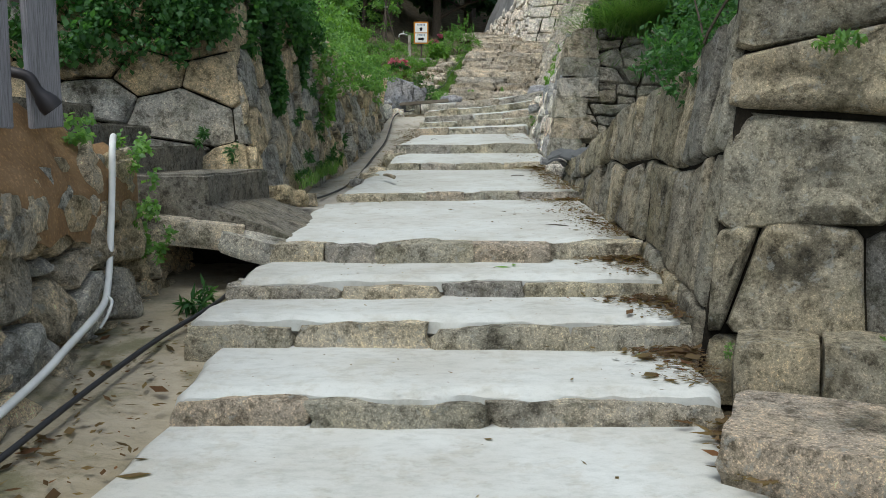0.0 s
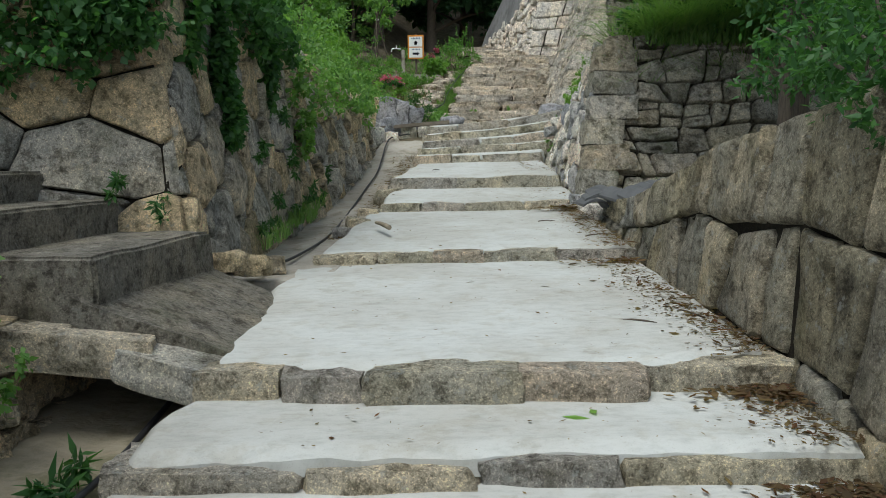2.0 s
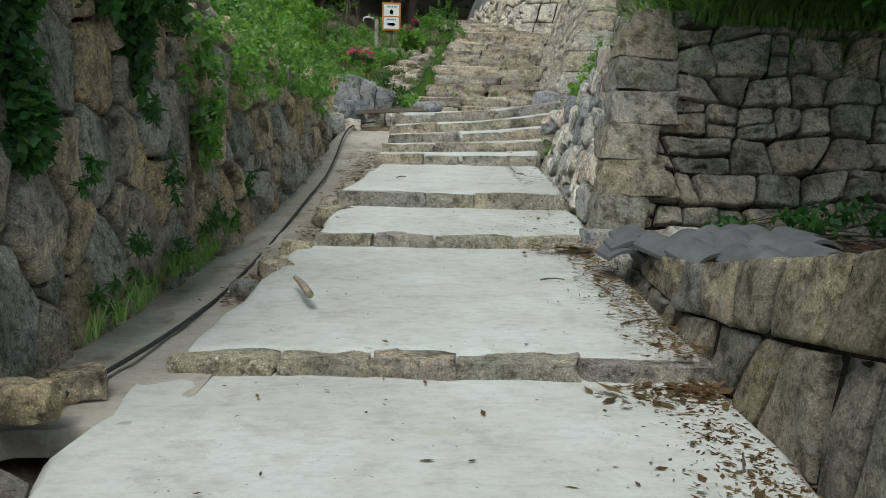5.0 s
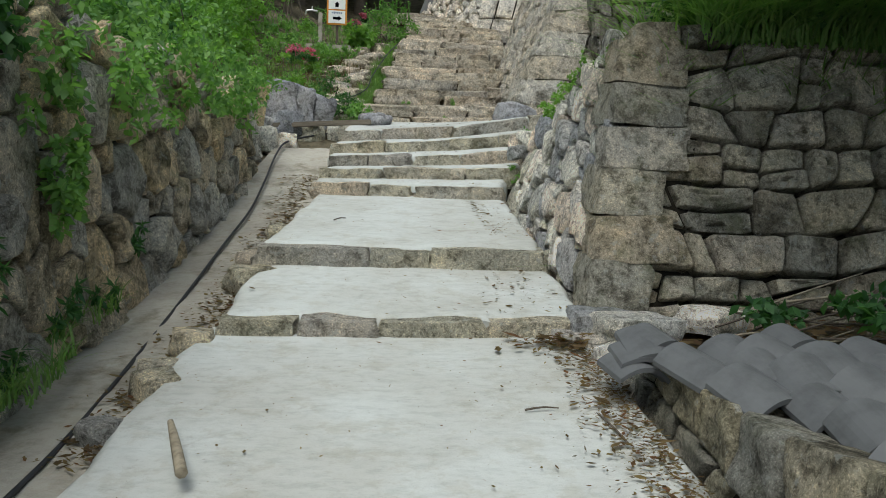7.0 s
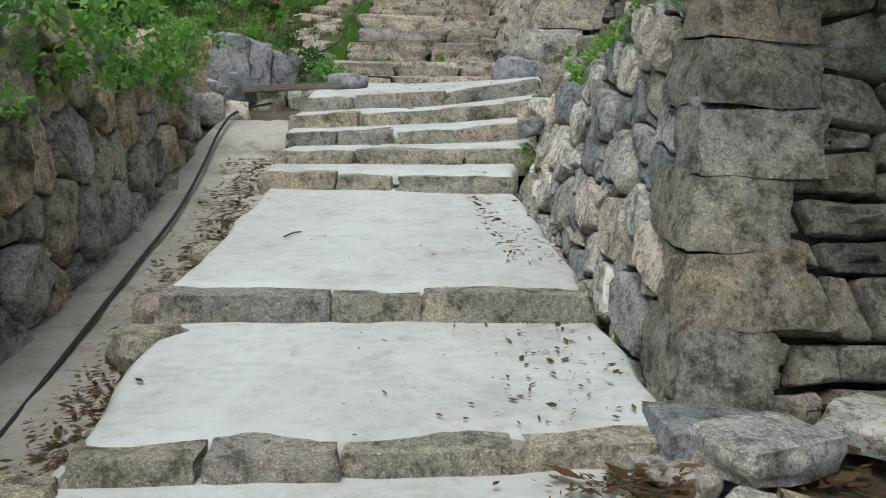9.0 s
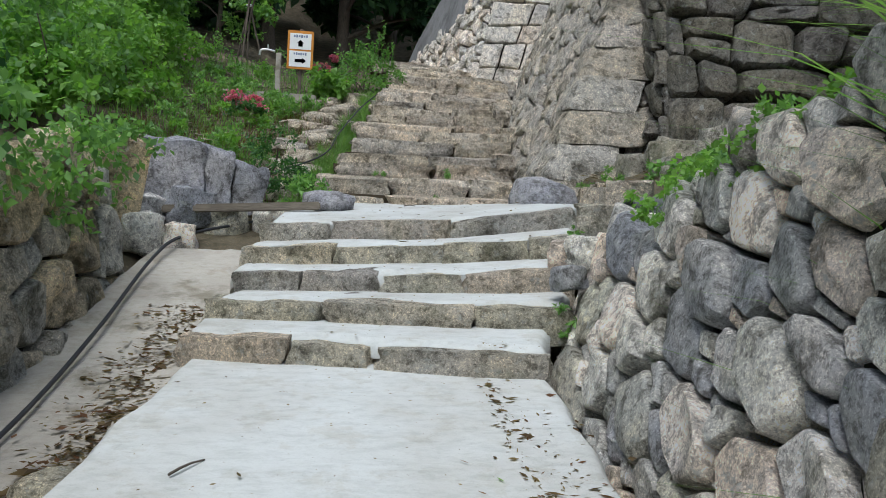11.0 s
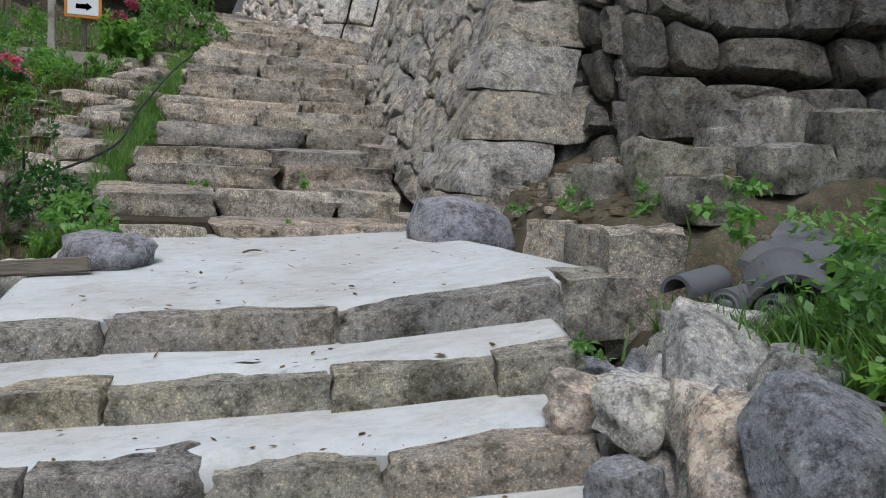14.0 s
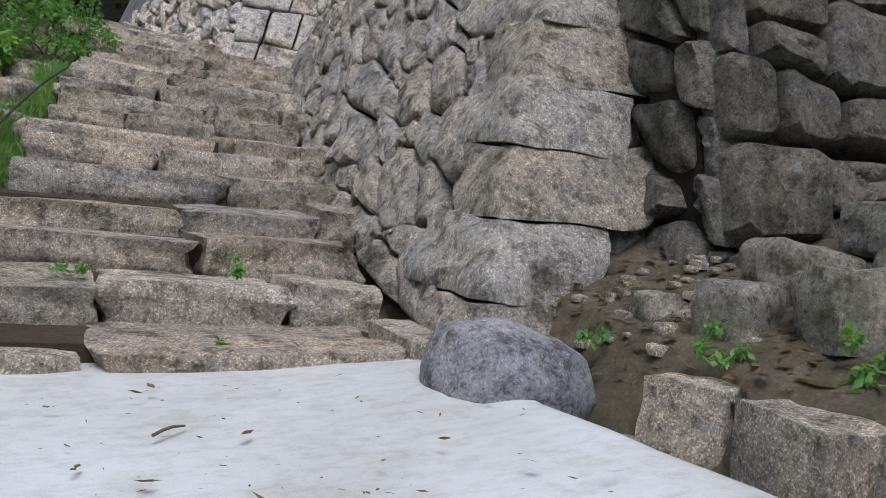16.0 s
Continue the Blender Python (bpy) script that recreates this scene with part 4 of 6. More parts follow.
def side_stairs():
    """Old concrete steps that climb away from the lane, on stone lintels."""
    ob = empty("side_stairs", (-1.55, 6.3, 0.8))
    tagged(ob, "old dark concrete side steps on stone lintels", "stairs", kind="structure")
    inv = ob.matrix_world.inverted()
    for i, (x0, x1, y0, y1, z0, z1) in enumerate(((-2.6, -1.84, 6.46, 8.1, 0.88, 1.24), (-3.1, -2.46, 6.49, 8.3, 0.88, 1.46), (-3.6, -2.96, 6.52, 8.5, 0.88, 1.66), (-4.5, -3.46, 6.52, 8.6, 0.88, 1.86))):
        bm = bmesh.new()
        bmesh.ops.create_cube(bm, size=1)
        bmesh.ops.transform(bm, matrix=Matrix.Translation(((x0 + x1) / 2, (y0 + y1) / 2, (z0 + z1) / 2)) @ Matrix.Diagonal((x1 - x0, y1 - y0, z1 - z0 - i * 0.003, 1)), verts=bm.verts)
        bmesh.ops.bevel(bm, geom=bm.edges[:], offset=0.02, segments=3, affect="EDGES")
        bmesh.ops.subdivide_edges(bm, edges=[e for e in bm.edges if e.calc_length() > 0.15], cuts=9, use_grid_fill=True)
        for v in bm.verts:
            v.co += Vector((wob(v.co.y * 4, v.co.z * 4, 1), wob(v.co.x * 4, v.co.z * 4, 5), wob(v.co.x * 4, v.co.y * 4, 9))) * 0.014
        bmesh.ops.transform(bm, matrix=Matrix.Translation((-1.84, 6.46, 0)) @ Matrix.Rotation(radians(-5), 4, "Z") @ Matrix.Translation((1.84, -6.46, 0)), verts=bm.verts)
        st = part("step", bm, CONCRETE_OLD, ob)
        st.matrix_parent_inverse = inv
    for at, size, tz in (((-1.95, 6.5, 0.8), (0.8, 0.4, 0.2), 4), ((-1.42, 6.45, 0.68), (0.55, 0.4, 0.18), -6), ((-2.6, 6.5, 0.86), (0.7, 0.4, 0.24), 2)):
        lt = rock("lintel_stone", at, size, at[0] * 9, STONE_LEFT, (4, 14 if at[0] > -1.5 else 6, tz), 0.86, 0.05, ob)
        lt.matrix_parent_inverse = inv
    rp = slab_mesh("landing", [((-1.95, 6.42, 1.06), (-1.1, 6.5, 0.7)), ((-1.92, 7.2, 1.05), (-1.15, 7.2, 0.75)), ((-1.85, 7.8, 1.02), (-1.2, 7.75, 0.78)), ((-1.8, 8.2, 1.0), (-1.3, 8.1, 0.8))], CONCRETE_OLD, "", "", 0.02, 0.14)
    for k in ("category", "kind"):
        if k in rp:
            del rp[k]
    rp.parent = ob
    rp.matrix_parent_inverse = inv


side_stairs()
for k, (x, y, z, s) in enumerate(((-1.55, 8.6, 0.93, 0.22), (-1.5, 9.0, 0.88, 0.2), (-1.62, 8.3, 1.0, 0.2))):
    tagged(rock("loose_stone", (x, y, z), (s * 1.2, s * 0.8, s * 0.7), k + 3, STONE_LEFT, (0, 0, 30 * k), 0.6, 0.1), "brown field stone lying against the retaining wall", "stone", "loose stones by the side steps")


def plank_fence():
    ob = empty("plank_fence", (-2.5, 4.5, 1.5))
    tagged(ob, "weathered grey plank fence above the clay bank", "fence")
    inv = ob.matrix_world.inverted()
    for i, (y, w, z0, rx) in enumerate(((2.6, 0.3, 1.5, 0.5), (2.95, 0.3, 1.46, -1), (3.3, 0.32, 1.48, 1), (3.66, 0.34, 1.5, -0.5), (4.02, 0.3, 1.56, 1.0), (4.36, 0.3, 1.55, -1.2), (4.84, 0.4, 1.56, 1.2))):
        bm = box_bm(0.035, w, 2.2, bevel=0.006)
        bmesh.ops.subdivide_edges(bm, edges=[e for e in bm.edges if e.calc_length() > 1], cuts=10)
        for v in bm.verts:
            v.co += Vector((wob(v.co.y * 3 + i, v.co.z, 2) * 0.02, wob(v.co.z * 2, i, 4) * 0.012, (wob(v.co.y * 14, i, 6) * 0.05 if v.co.z < -1 else 0)))
        bmesh.ops.transform(bm, matrix=pose(-2.3 - 0.02 * (i % 2), y, z0 + 1.1, rx, 0, 0), verts=bm.verts)
        part("plank", bm, PLANK_GREY, ob).matrix_parent_inverse = inv
    rail = part("rail", box_bm(0.06, 2.9, 0.09, (-2.37, 3.7, 2.3), 0.008), PLANK_GREY, ob)
    rail.matrix_parent_inverse = inv


plank_fence()


def drain_elbow():
    ob = tube("drain_elbow", curve_points([(-2.36, 4.6, 1.86), (-2.26, 4.6, 1.83), (-2.22, 4.62, 1.75), (-2.16, 4.66, 1.66)]), [0.03] * 6 + [0.032] * 6 + [0.036, 0.04, 0.05, 0.055, 0.062, 0.062, 0.062], IRON_DARK, sides=12)
    tagged(ob, "dark metal drain spout under the planks", "spout")


drain_elbow()
pipe = tube("water_pipe", curve_points([(-2.42, 6.2, 1.35), (-2.3, 5.85, 1.52), (-2.2, 5.56, 1.45), (-2.19, 5.5, 1.2), (-2.17, 5.4, 0.94), (-2.12, 5.18, 0.58), (-2.08, 4.95, 0.47), (-2.06, 4.45, 0.36), (-2.06, 4.0, 0.26), (-2.1, 3.0, 0.1), (-2.15, 0.5, -0.15)]), 0.022, PIPE_WHITE, sides=10)
tagged(pipe, "dirty white plastic water pipe along the bank", "pipe")
tie = tube("pipe_tie", curve_points([(-2.1, 5.1, 0.53), (-2.05, 5.06, 0.5), (-2.06, 5.0, 0.42), (-2.08, 4.93, 0.36)]), 0.01, PIPE_WHITE, pipe, "frayed white string")
hose = tube("black_hose", curve_points([(-2.0, 0.5, -0.2), (-1.98, 3.0, 0.03), (-1.9, 3.6, 0.13), (-1.82, 4.3, 0.22), (-1.72, 5.0, 0.3), (-1.6, 5.9, 0.36), (-1.6, 7.2, 0.45)]), 0.016, HOSE_BLACK)
tagged(hose, "black rubber hose lying in the gutter", "hose")

# ---- drain along the left wall ----
slab_mesh("drain_channel", [((-1.95, 8.6, 0.78), (-1.0, 8.7, 0.8)), ((-1.8, 10.5, 0.88), (-0.9, 10.5, 0.92)), ((-1.7, 12.2, 0.98), (-0.7, 12.2, 1.02)), ((-1.62, 13.7, 1.12), (-0.6, 13.7, 1.2)), ((-1.5, 15.5, 1.4), (-0.4, 15.5, 1.5)), ((-1.4, 16.5, 1.62), (-0.35, 16.5, 1.66)), ((-1.2, 17.9, 2.0), (-0.3, 17.9, 1.98)), ((-1.15, 18.4, 2.1), (-0.3, 18.3, 2.1))], CONCRETE_DRAIN, "sandy concrete drain between stairs and wall", "gutter", 0.025)
hose2 = tube("black_hose", curve_points([(-1.55, 8.6, 0.86), (-1.4, 9.6, 0.88), (-1.3, 10.5, 0.92), (-1.28, 11.3, 0.95), (-1.27, 12.9, 1.06), (-1.18, 14.64, 1.33), (-1.1, 15.71, 1.53), (-1.08, 16.77, 1.76), (-1.06, 17.9, 2.06), (-0.95, 18.5, 2.2), (-0.5, 19.3, 2.3)]), 0.013, HOSE_BLACK)
tagged(hose2, "black rubber hose along the foot of the wall", "hose")
for k, (x, y, z, s) in enumerate(((-0.95, 12.15, 1.08, 0.2), (-0.78, 13.4, 1.24, 0.26), (-0.83, 13.9, 1.3, 0.22), (-1.02, 11.5, 1.0, 0.22), (-1.12, 10.9, 0.98, 0.15), (-1.05, 11.7, 1.02, 0.18), (-0.68, 14.8, 1.42, 0.2))):
    tagged(rock("loose_stone", (x, y, z), (s * 1.2, s, s * 0.8), k + 33, STONE_RISER, (0, 0, 40 * k), 0.6, 0.1), "small rough stone at the edge of the steps", "stone", "stones along the drain")


# ---- litter ----
def flat_leaves(name, label, spots, size, mat, seed, length=1.8, group=""):
    """Dead leaves and bits lying on a surface."""
    g = np.random.default_rng(seed)
    c = np.asarray(spots, float)
    n = len(c)
    a = g.uniform(0, 2 * np.pi, n)
    d = np.stack([np.cos(a), np.sin(a), g.uniform(-0.15, 0.25, n)], 1)
    s = np.stack([-np.sin(a), np.cos(a), g.uniform(-0.3, 0.3, n)], 1)
    z = (size * g.lognormal(0, 0.45, n))[:, None]
    c = c + np.array([0, 0, 0.012])
    w = g.uniform(0.12, 0.5, n)[:, None]
    v = np.stack([c, c + d * z * length * 0.5 - s * z * w, c + d * z * length, c + d * z * length * 0.5 + s * z * w], 1).reshape(-1, 3)
    ob = quick_mesh(name, v, np.arange(4 * n).reshape(-1, 4)[:, [0, 1, 2, 0, 2, 3]].reshape(-1, 3), mat)
    return tagged(ob, label, "leaf litter", group, "stuff")


g = np.random.default_rng(5)
spots = []
for _ in range(7000):
    y = g.uniform(4.1, 12.1)
    edge = 1.46 if y < 9 else 1.5
    x = edge - abs(g.normal(0, 0.13 + 0.1 * max(0.0, wob(y * 1.7, 3.3)))) - (0.06 * g.random() if y > 6 else 0)
    spots.append((x, y, step_z(x, y)))
for _ in range(260):
    x, y = g.uniform(-0.9, 1.2), g.uniform(3.4, 16)
    spots.append((x, y, step_z(x, y)))
flat_leaves("leaf_litter", "brown dead leaves and twigs along the wall's foot", spots, 0.015, STRAW_MAT, 1)
spots = []
for _ in range(4200):
    y = g.uniform(10.6, 17.2)
    x = -0.95 + 0.07 * (y - 12) + g.normal(0, 0.13) + 0.1 * wob(y * 2, 1.1)
    k = (y - 12.2) / 1.5
    spots.append((x, y, lerp_table([(8.6, 0.8), (10.5, 0.92), (12.2, 1.02), (13.7, 1.19), (15.5, 1.47), (16.5, 1.65), (18, 2.0)], y)))
flat_leaves("leaf_litter", "brown dead leaves washed into the drain", spots, 0.022, STRAW_MAT, 2)
spots = [(1.15 + abs(g.normal(0, 0.2)), 14.0 + g.random() * 2, 0) for _ in range(380)] + [(1.2 + g.normal(0, 0.25), 12.4 + g.random() * 1.1, 0) for _ in range(160)] + [(g.uniform(0.6, 2.2), g.uniform(16, 20.2), 0) for _ in range(170)] + [(g.uniform(-0.3, 1.0), g.uniform(16.2, 20.2), 0) for _ in range(40)]
flat_leaves("leaf_litter", "scattered dead leaves on the upper treads", [(x, y, step_z(x, y)) for x, y, _ in spots], 0.017, STRAW_MAT, 3)
spots = [(1.2 + g.random() * 0.35, 3.2 + g.random() * 0.9, 0.1) for _ in range(260)]
flat_leaves("leaf_litter", "reddish dead leaves at the foot of the stairs", spots, 0.03, STRAW_MAT, 4)
spots = []
for yb in (4.79, 5.44, 6.22, 9.2, 12.2):
    for _ in range(420):
        x, y = 1.46 - abs(g.normal(0, 0.2)), yb - 0.06 - abs(g.normal(0, 0.12))
        spots.append((x, y, step_z(x, y) + 0.02 * g.random()))
flat_leaves("leaf_litter", "heaped reddish dead leaves against the risers", spots, 0.024, STRAW_MAT, 43)

flat_leaves("fallen_leaves", "fresh green leaves fallen on the treads", [(x, y, step_z(x, y)) for x, y in ((0.36, 5.82), (0.5, 5.9), (1.1, 4.6), (1.05, 14.6), (0.9, 14.3))], 0.035, LEAF_LIME, 41, 1.5)

gs = np.random.default_rng(31)
spots = []
for _ in range(1500):
    y = gs.uniform(2.6, 20.2)
    x = gs.uniform(-1.0, 1.4) if y < 15 else gs.uniform(-0.3, 1.6)
    spots.append((x, y, step_z(x, y) if y > 4.1 else 0.07 + (y - 4.05) * 0.062))
flat_leaves("grit", "fine dark grit and crumbs on the concrete", spots, 0.007, STRAW_MAT, 32)


def stick(at, length, rz, r0, label, tilt=0.0, mat=TWIG):
    d = Vector((math.cos(radians(rz)), math.sin(radians(rz)), math.tan(radians(tilt))))
    p = [Vector(at) + d * length * t + Vector((0, 0, 0.01 * math.sin(3 * t) + r0)) for t in (0, 0.3, 0.6, 1.0)]
    ob = tube("stick", p, [r0, r0 * 0.95, r0 * 0.85, r0 * 0.6], mat, sides=7)
    return tagged(ob, label, "stick")


stick((-0.6, 10.2, 1.06), 0.55, 107, 0.025, "pale broken stick on the concrete tread", 1)
for k, (x, y, rz, ln) in enumerate(((1.2, 9.9, 30, 0.3), (1.25, 8.2, 70, 0.3), (1.35, 7.0, 110, 0.35), (1.3, 10.6, 95, 0.4), (0.9, 11.0, 10, 0.18), (1.05, 6.9, 150, 0.22), (0.4, 17.0, 10, 0.15), (0.9, 19.3, 40, 0.14), (-0.2, 14.6, 60, 0.2), (1.4, 15.0, 100, 0.2))):
    stick((x, y, step_z(x, y)), ln, rz, 0.006, "thin brown twig on the stairs", 0, BARK)

# ---- foot of the stairs, right ----
for k, (at, size, tz) in enumerate((((1.78, 3.45, 0.1), (1.05, 0.8, 0.32), -28), ((2.1, 2.75, 0.02), (1.0, 0.6, 0.3), -24))):
    tagged(rock("kerb_stone", at, size, 60 + k, STONE_RISER, (0, 0, tz), 0.85, 0.04), "long flat granite block beside the foot of the stairs", "stone block")
for k, (at, size, tz) in enumerate((((1.82, 4.42, 0.2), (0.42, 0.45, 0.48), -22), ((2.2, 4.22, 0.22), (0.42, 0.45, 0.48), -22), ((2.62, 4.05, 0.2), (0.5, 0.45, 0.46), -20))):
    tagged(rock("base_stone", at, size, 70 + k, STONE_RIGHT, (0, 0, tz), 0.85, 0.04), "squared stone at the foot of the tall wall", "stone block", "blocks at the wall's foot")


# ---- roof tiles ----
def tile_data(w=0.31, l=0.32, sag=0.07, th=0.024, n=12):
    verts, faces = [], []
    for k in range(2):
        for j in range(2):
            for i in range(n + 1):
                s = i / n - 0.5
                verts.append((s * w, (j - 0.5) * l, sag * (1 - (2 * s) ** 2) - k * th))
    row, lay = n + 1, 2 * (n + 1)
    for i in range(n):
        faces.append((i, i + 1, row + i + 1, row + i))
        faces.append((lay + row + i, lay + row + i + 1, lay + i + 1, lay + i))
        faces.append((i + 1, i, lay + i, lay + i + 1))
        faces.append((row + i, row + i + 1, lay + row + i + 1, lay + row + i))
    faces.append((0, row, lay + row, lay))
    faces.append((row + n, n, lay + n, lay + row + n))
    return verts, faces


TILES = (
    (1.5, 11.15, 1.26, 5, 12, 60), (1.56, 11.2, 1.3, 8, 12, 58), (1.62, 11.25, 1.34, 6, 14, 62), (1.66, 11.3, 1.37, 10, 15, 60),
    (1.72, 10.86, 1.36, 8, -6, 70), (1.98, 11.05, 1.38, 10, -8, 75), (2.1, 10.9, 1.42, 8, -6, 68), (1.95, 10.65, 1.4, 12, -4, 64), (1.82, 10.45, 1.37, 14, -8, 40),
    (2.06, 10.45, 1.42, 12, -10, 52), (2.25, 10.6, 1.45, 8, -6, 60), (2.0, 10.2, 1.38, 12, -12, 38), (2.25, 10.25, 1.44, 8, -10, 70), (2.45, 10.4, 1.45, 6, -8, 66),
    (2.02, 9.9, 1.4, 10, -10, 44), (2.3, 9.9, 1.44, 6, -8, 60), (2.35, 11.15, 1.42, 4, 6, 20), (2.6, 10.8, 1.44, 6, 0, 80), (1.95, 9.5, 1.42, 10, -8, 60), (2.0, 9.1, 1.47, 10, -8, 70), (2.0, 8.6, 1.55, 10, -8, 75), (2.0, 8.15, 1.65, 10, -6, 80),
)
tv, tf = tile_data()
tile_me = bpy.data.meshes.new("roof_tile")
tile_me.from_pydata(tv, [], tf)
tile_me.materials.append(TILE_CLAY)
for x, y, z, rx, ry, rz in TILES:
    ob = new("roof_tile", tile_me)
    ob.matrix_world = pose(x, y, z - 0.03, rx + 4 * math.sin(x * 40), ry + 4 * math.sin(y * 50), 0.45 * rz + 14 * math.sin(x * 70 + y * 30) - 14) @ Matrix.Diagonal((0.95 + 0.1 * math.sin(x * 90), 0.95 + 0.2 * math.sin(y * 80), 1.1, 1))
    tagged(ob, "grey curved clay roof tile lying in a heap on the low wall", "roof tile", "heap of roof tiles")


def round_tile(at, turn, length=0.34, rad=0.075, disc=True):
    """A half-round cover tile with a moulded end disc."""
    n, verts, faces = 14, [], []
    for rr in (rad, rad - 0.016):
        for y in (0, length):
            for i in range(n + 1):
                a = math.pi * (i / n) * 1.15 - 0.24
                verts.append((rr * math.cos(a), y, rr * math.sin(a)))
    row, lay = n + 1, 2 * (n + 1)
    for i in range(n):
        faces += [(i + 1, i, row + i, row + i + 1), (lay + i, lay + i + 1, lay + row + i + 1, lay + row + i), (i, i + 1, lay + i + 1, lay + i), (row + i + 1, row + i, lay + row + i, lay + row + i + 1)]
    faces += [(0, lay, lay + row, row), (n, row + n, lay + row + n, lay + n)]
    m = pose(*at, *turn)
    ob = link_mesh("round_tile", [m @ Vector(v) for v in verts], faces, TILE_CLAY)
    tagged(ob, "grey half-round ridge tile in a heap beside stone blocks", "roof tile", "heap of ridge tiles")
    if disc:
        bm = bmesh.new()
        bmesh.ops.create_cone(bm, cap_ends=True, segments=20, radius1=rad * 1.02, radius2=rad * 1.02, depth=0.03)
        bmesh.ops.transform(bm, matrix=m @ pose(0, 0.0, 0.0, 90), verts=bm.verts)
        part("end_disc", bm, TILE_CLAY, ob)
        tor = []
        for k in range(20):
            a = 2 * math.pi * k / 19
            tor.append(m @ Vector((math.cos(a) * rad * 0.72, -0.017, math.sin(a) * rad * 0.72)))
        tube("disc_ring", tor, 0.007, TILE_CLAY, ob)
        v, f = rock_data(rad * 0.8, 0.02, rad * 0.8, 3, 0.3, 0.02, 3)
        link_mesh("disc_boss", [m @ pose(0, -0.018, 0) @ p for p in v], f, TILE_CLAY, ob)


round_tile((2.4, 17.28, 2.66), (4, 0, -62), rad=0.068, disc=False)
round_tile((2.58, 17.2, 2.62), (2, 0, -60), rad=0.068)
round_tile((2.7, 17.08, 2.62), (2, 0, -58), rad=0.068)
round_tile((2.8, 17.15, 2.7), (0, 8, -60), 0.4, disc=False)
round_tile((3.0, 17.0, 2.66), (0, 8, -70), 0.4, disc=False)
for x, y, z, rx, ry, rz in ((3.0, 17.35, 2.74, 8, 6, 20), (2.85, 17.2, 2.72, 14, -10, -35), (3.15, 17.4, 2.78, 4, 10, 10), (3.4, 17.2, 2.76, 6, 4, 15), (3.3, 17.55, 2.82, 12, 4, 30)):
    ob = new("roof_tile", tile_me)
    ob.matrix_world = pose(x, y, z, rx, ry, rz) @ Matrix.Diagonal((1.0, 1.0, 1.3, 1))
    tagged(ob, "grey curved roof tile half buried under weeds", "roof tile", "heap of ridge tiles")

# ---- stones of the upper terrace ----
tagged(rock("boulder", (2.29, 19.6, 2.6), (0.6, 0.5, 0.46), 5.5, BOULDER_MAT, (0, 6, 8), 0.35, 0.05, n=9), "smooth violet-grey boulder beside the platform", "boulder")
BLOCKS = (((2.7, 18.92, 2.62), (0.32, 0.32, 0.36), 22), ((2.74, 18.45, 2.6), (0.36, 0.38, 0.42), -4), ((2.6, 17.86, 2.57), (0.36, 0.34, 0.58), -20))
for k, (at, size, tz) in enumerate(BLOCKS):
    tagged(rock("stone_block", at, size, 80 + k, STONE_STEP, (2 * k - 2, 3 - 3 * k, tz), 0.88, 0.05, n=8), "squared weathered granite block at the platform's edge", "stone block", "blocks along the platform")
r = random.Random(44)
for k, (x, y, w, d, h) in enumerate(((3.05, 19.15, 0.35, 0.3, 0.3), (3.3, 18.75, 0.6, 0.4, 0.36), (3.75, 18.8, 0.5, 0.4, 0.34), (4.2, 18.9, 0.6, 0.4, 0.4), (3.2, 18.3, 0.4, 0.35, 0.3), (3.7, 18.3, 0.5, 0.4, 0.32), (4.2, 18.3, 0.6, 0.5, 0.45), (3.5, 17.9, 0.5, 0.4, 0.35), (3.5, 19.25, 0.5, 0.35, 0.3), (4.1, 19.3, 0.6, 0.35, 0.3), (2.98, 19.55, 0.2, 0.2, 0.16))):
    tagged(rock("terrace_stone", (x, y, ground_z(x, y) + h * 0.22), (w * 0.8, d * 0.85, h * 0.85), 90 + k, STONE_DRY_MOSSY_SHADED, (r.uniform(-6, 6), r.uniform(-6, 6), r.uniform(-20, 20)), 0.75, 0.08, n=6), "rough granite stone half set in the bank", "stone", "stones on the bank")
for k, (x, y, z, s) in enumerate(((1.9, 17.05, 2.3, 0.2), (2.02, 16.85, 2.34, 0.25), (2.12, 16.62, 2.36, 0.26), (2.56, 17.22, 2.44, 0.36), (2.9, 16.95, 2.36, 0.42), (1.8, 16.55, 2.2, 0.18), (2.1, 16.35, 2.42, 0.22), (2.75, 17.3, 2.4, 0.22), (2.3, 16.95, 2.34, 0.2), (2.1, 17.35, 2.32, 0.14), (2.45, 16.6, 2.46, 0.28))):
    tagged(rock("loose_stone", (x, y, z), (s * 1.15, s, s * 0.85), k + 133, STONE_DRY, (10, 5, 40 * k), 0.6, 0.12, n=7), "loose grey stone at the end of the dry wall", "stone", "loose stones at the wall's end")
for k, (x, y, z, w, h) in enumerate(((1.68, 12.35, 1.14, 0.5, 0.3), (1.45, 12.2, 1.1, 0.3, 0.16), (1.85, 12.2, 1.22, 0.55, 0.16), (2.4, 12.3, 1.25, 0.4, 0.16), (1.66, 11.75, 1.08, 0.35, 0.24))):
    tagged(rock("flat_stone", (x, y, z), (w, 0.35, h), 150 + k, STONE_DRY, (0, 4, 12 * k), 0.7, 0.07), "flat grey stone at the foot of the dry wall", "stone", "stones at the dry wall's foot")
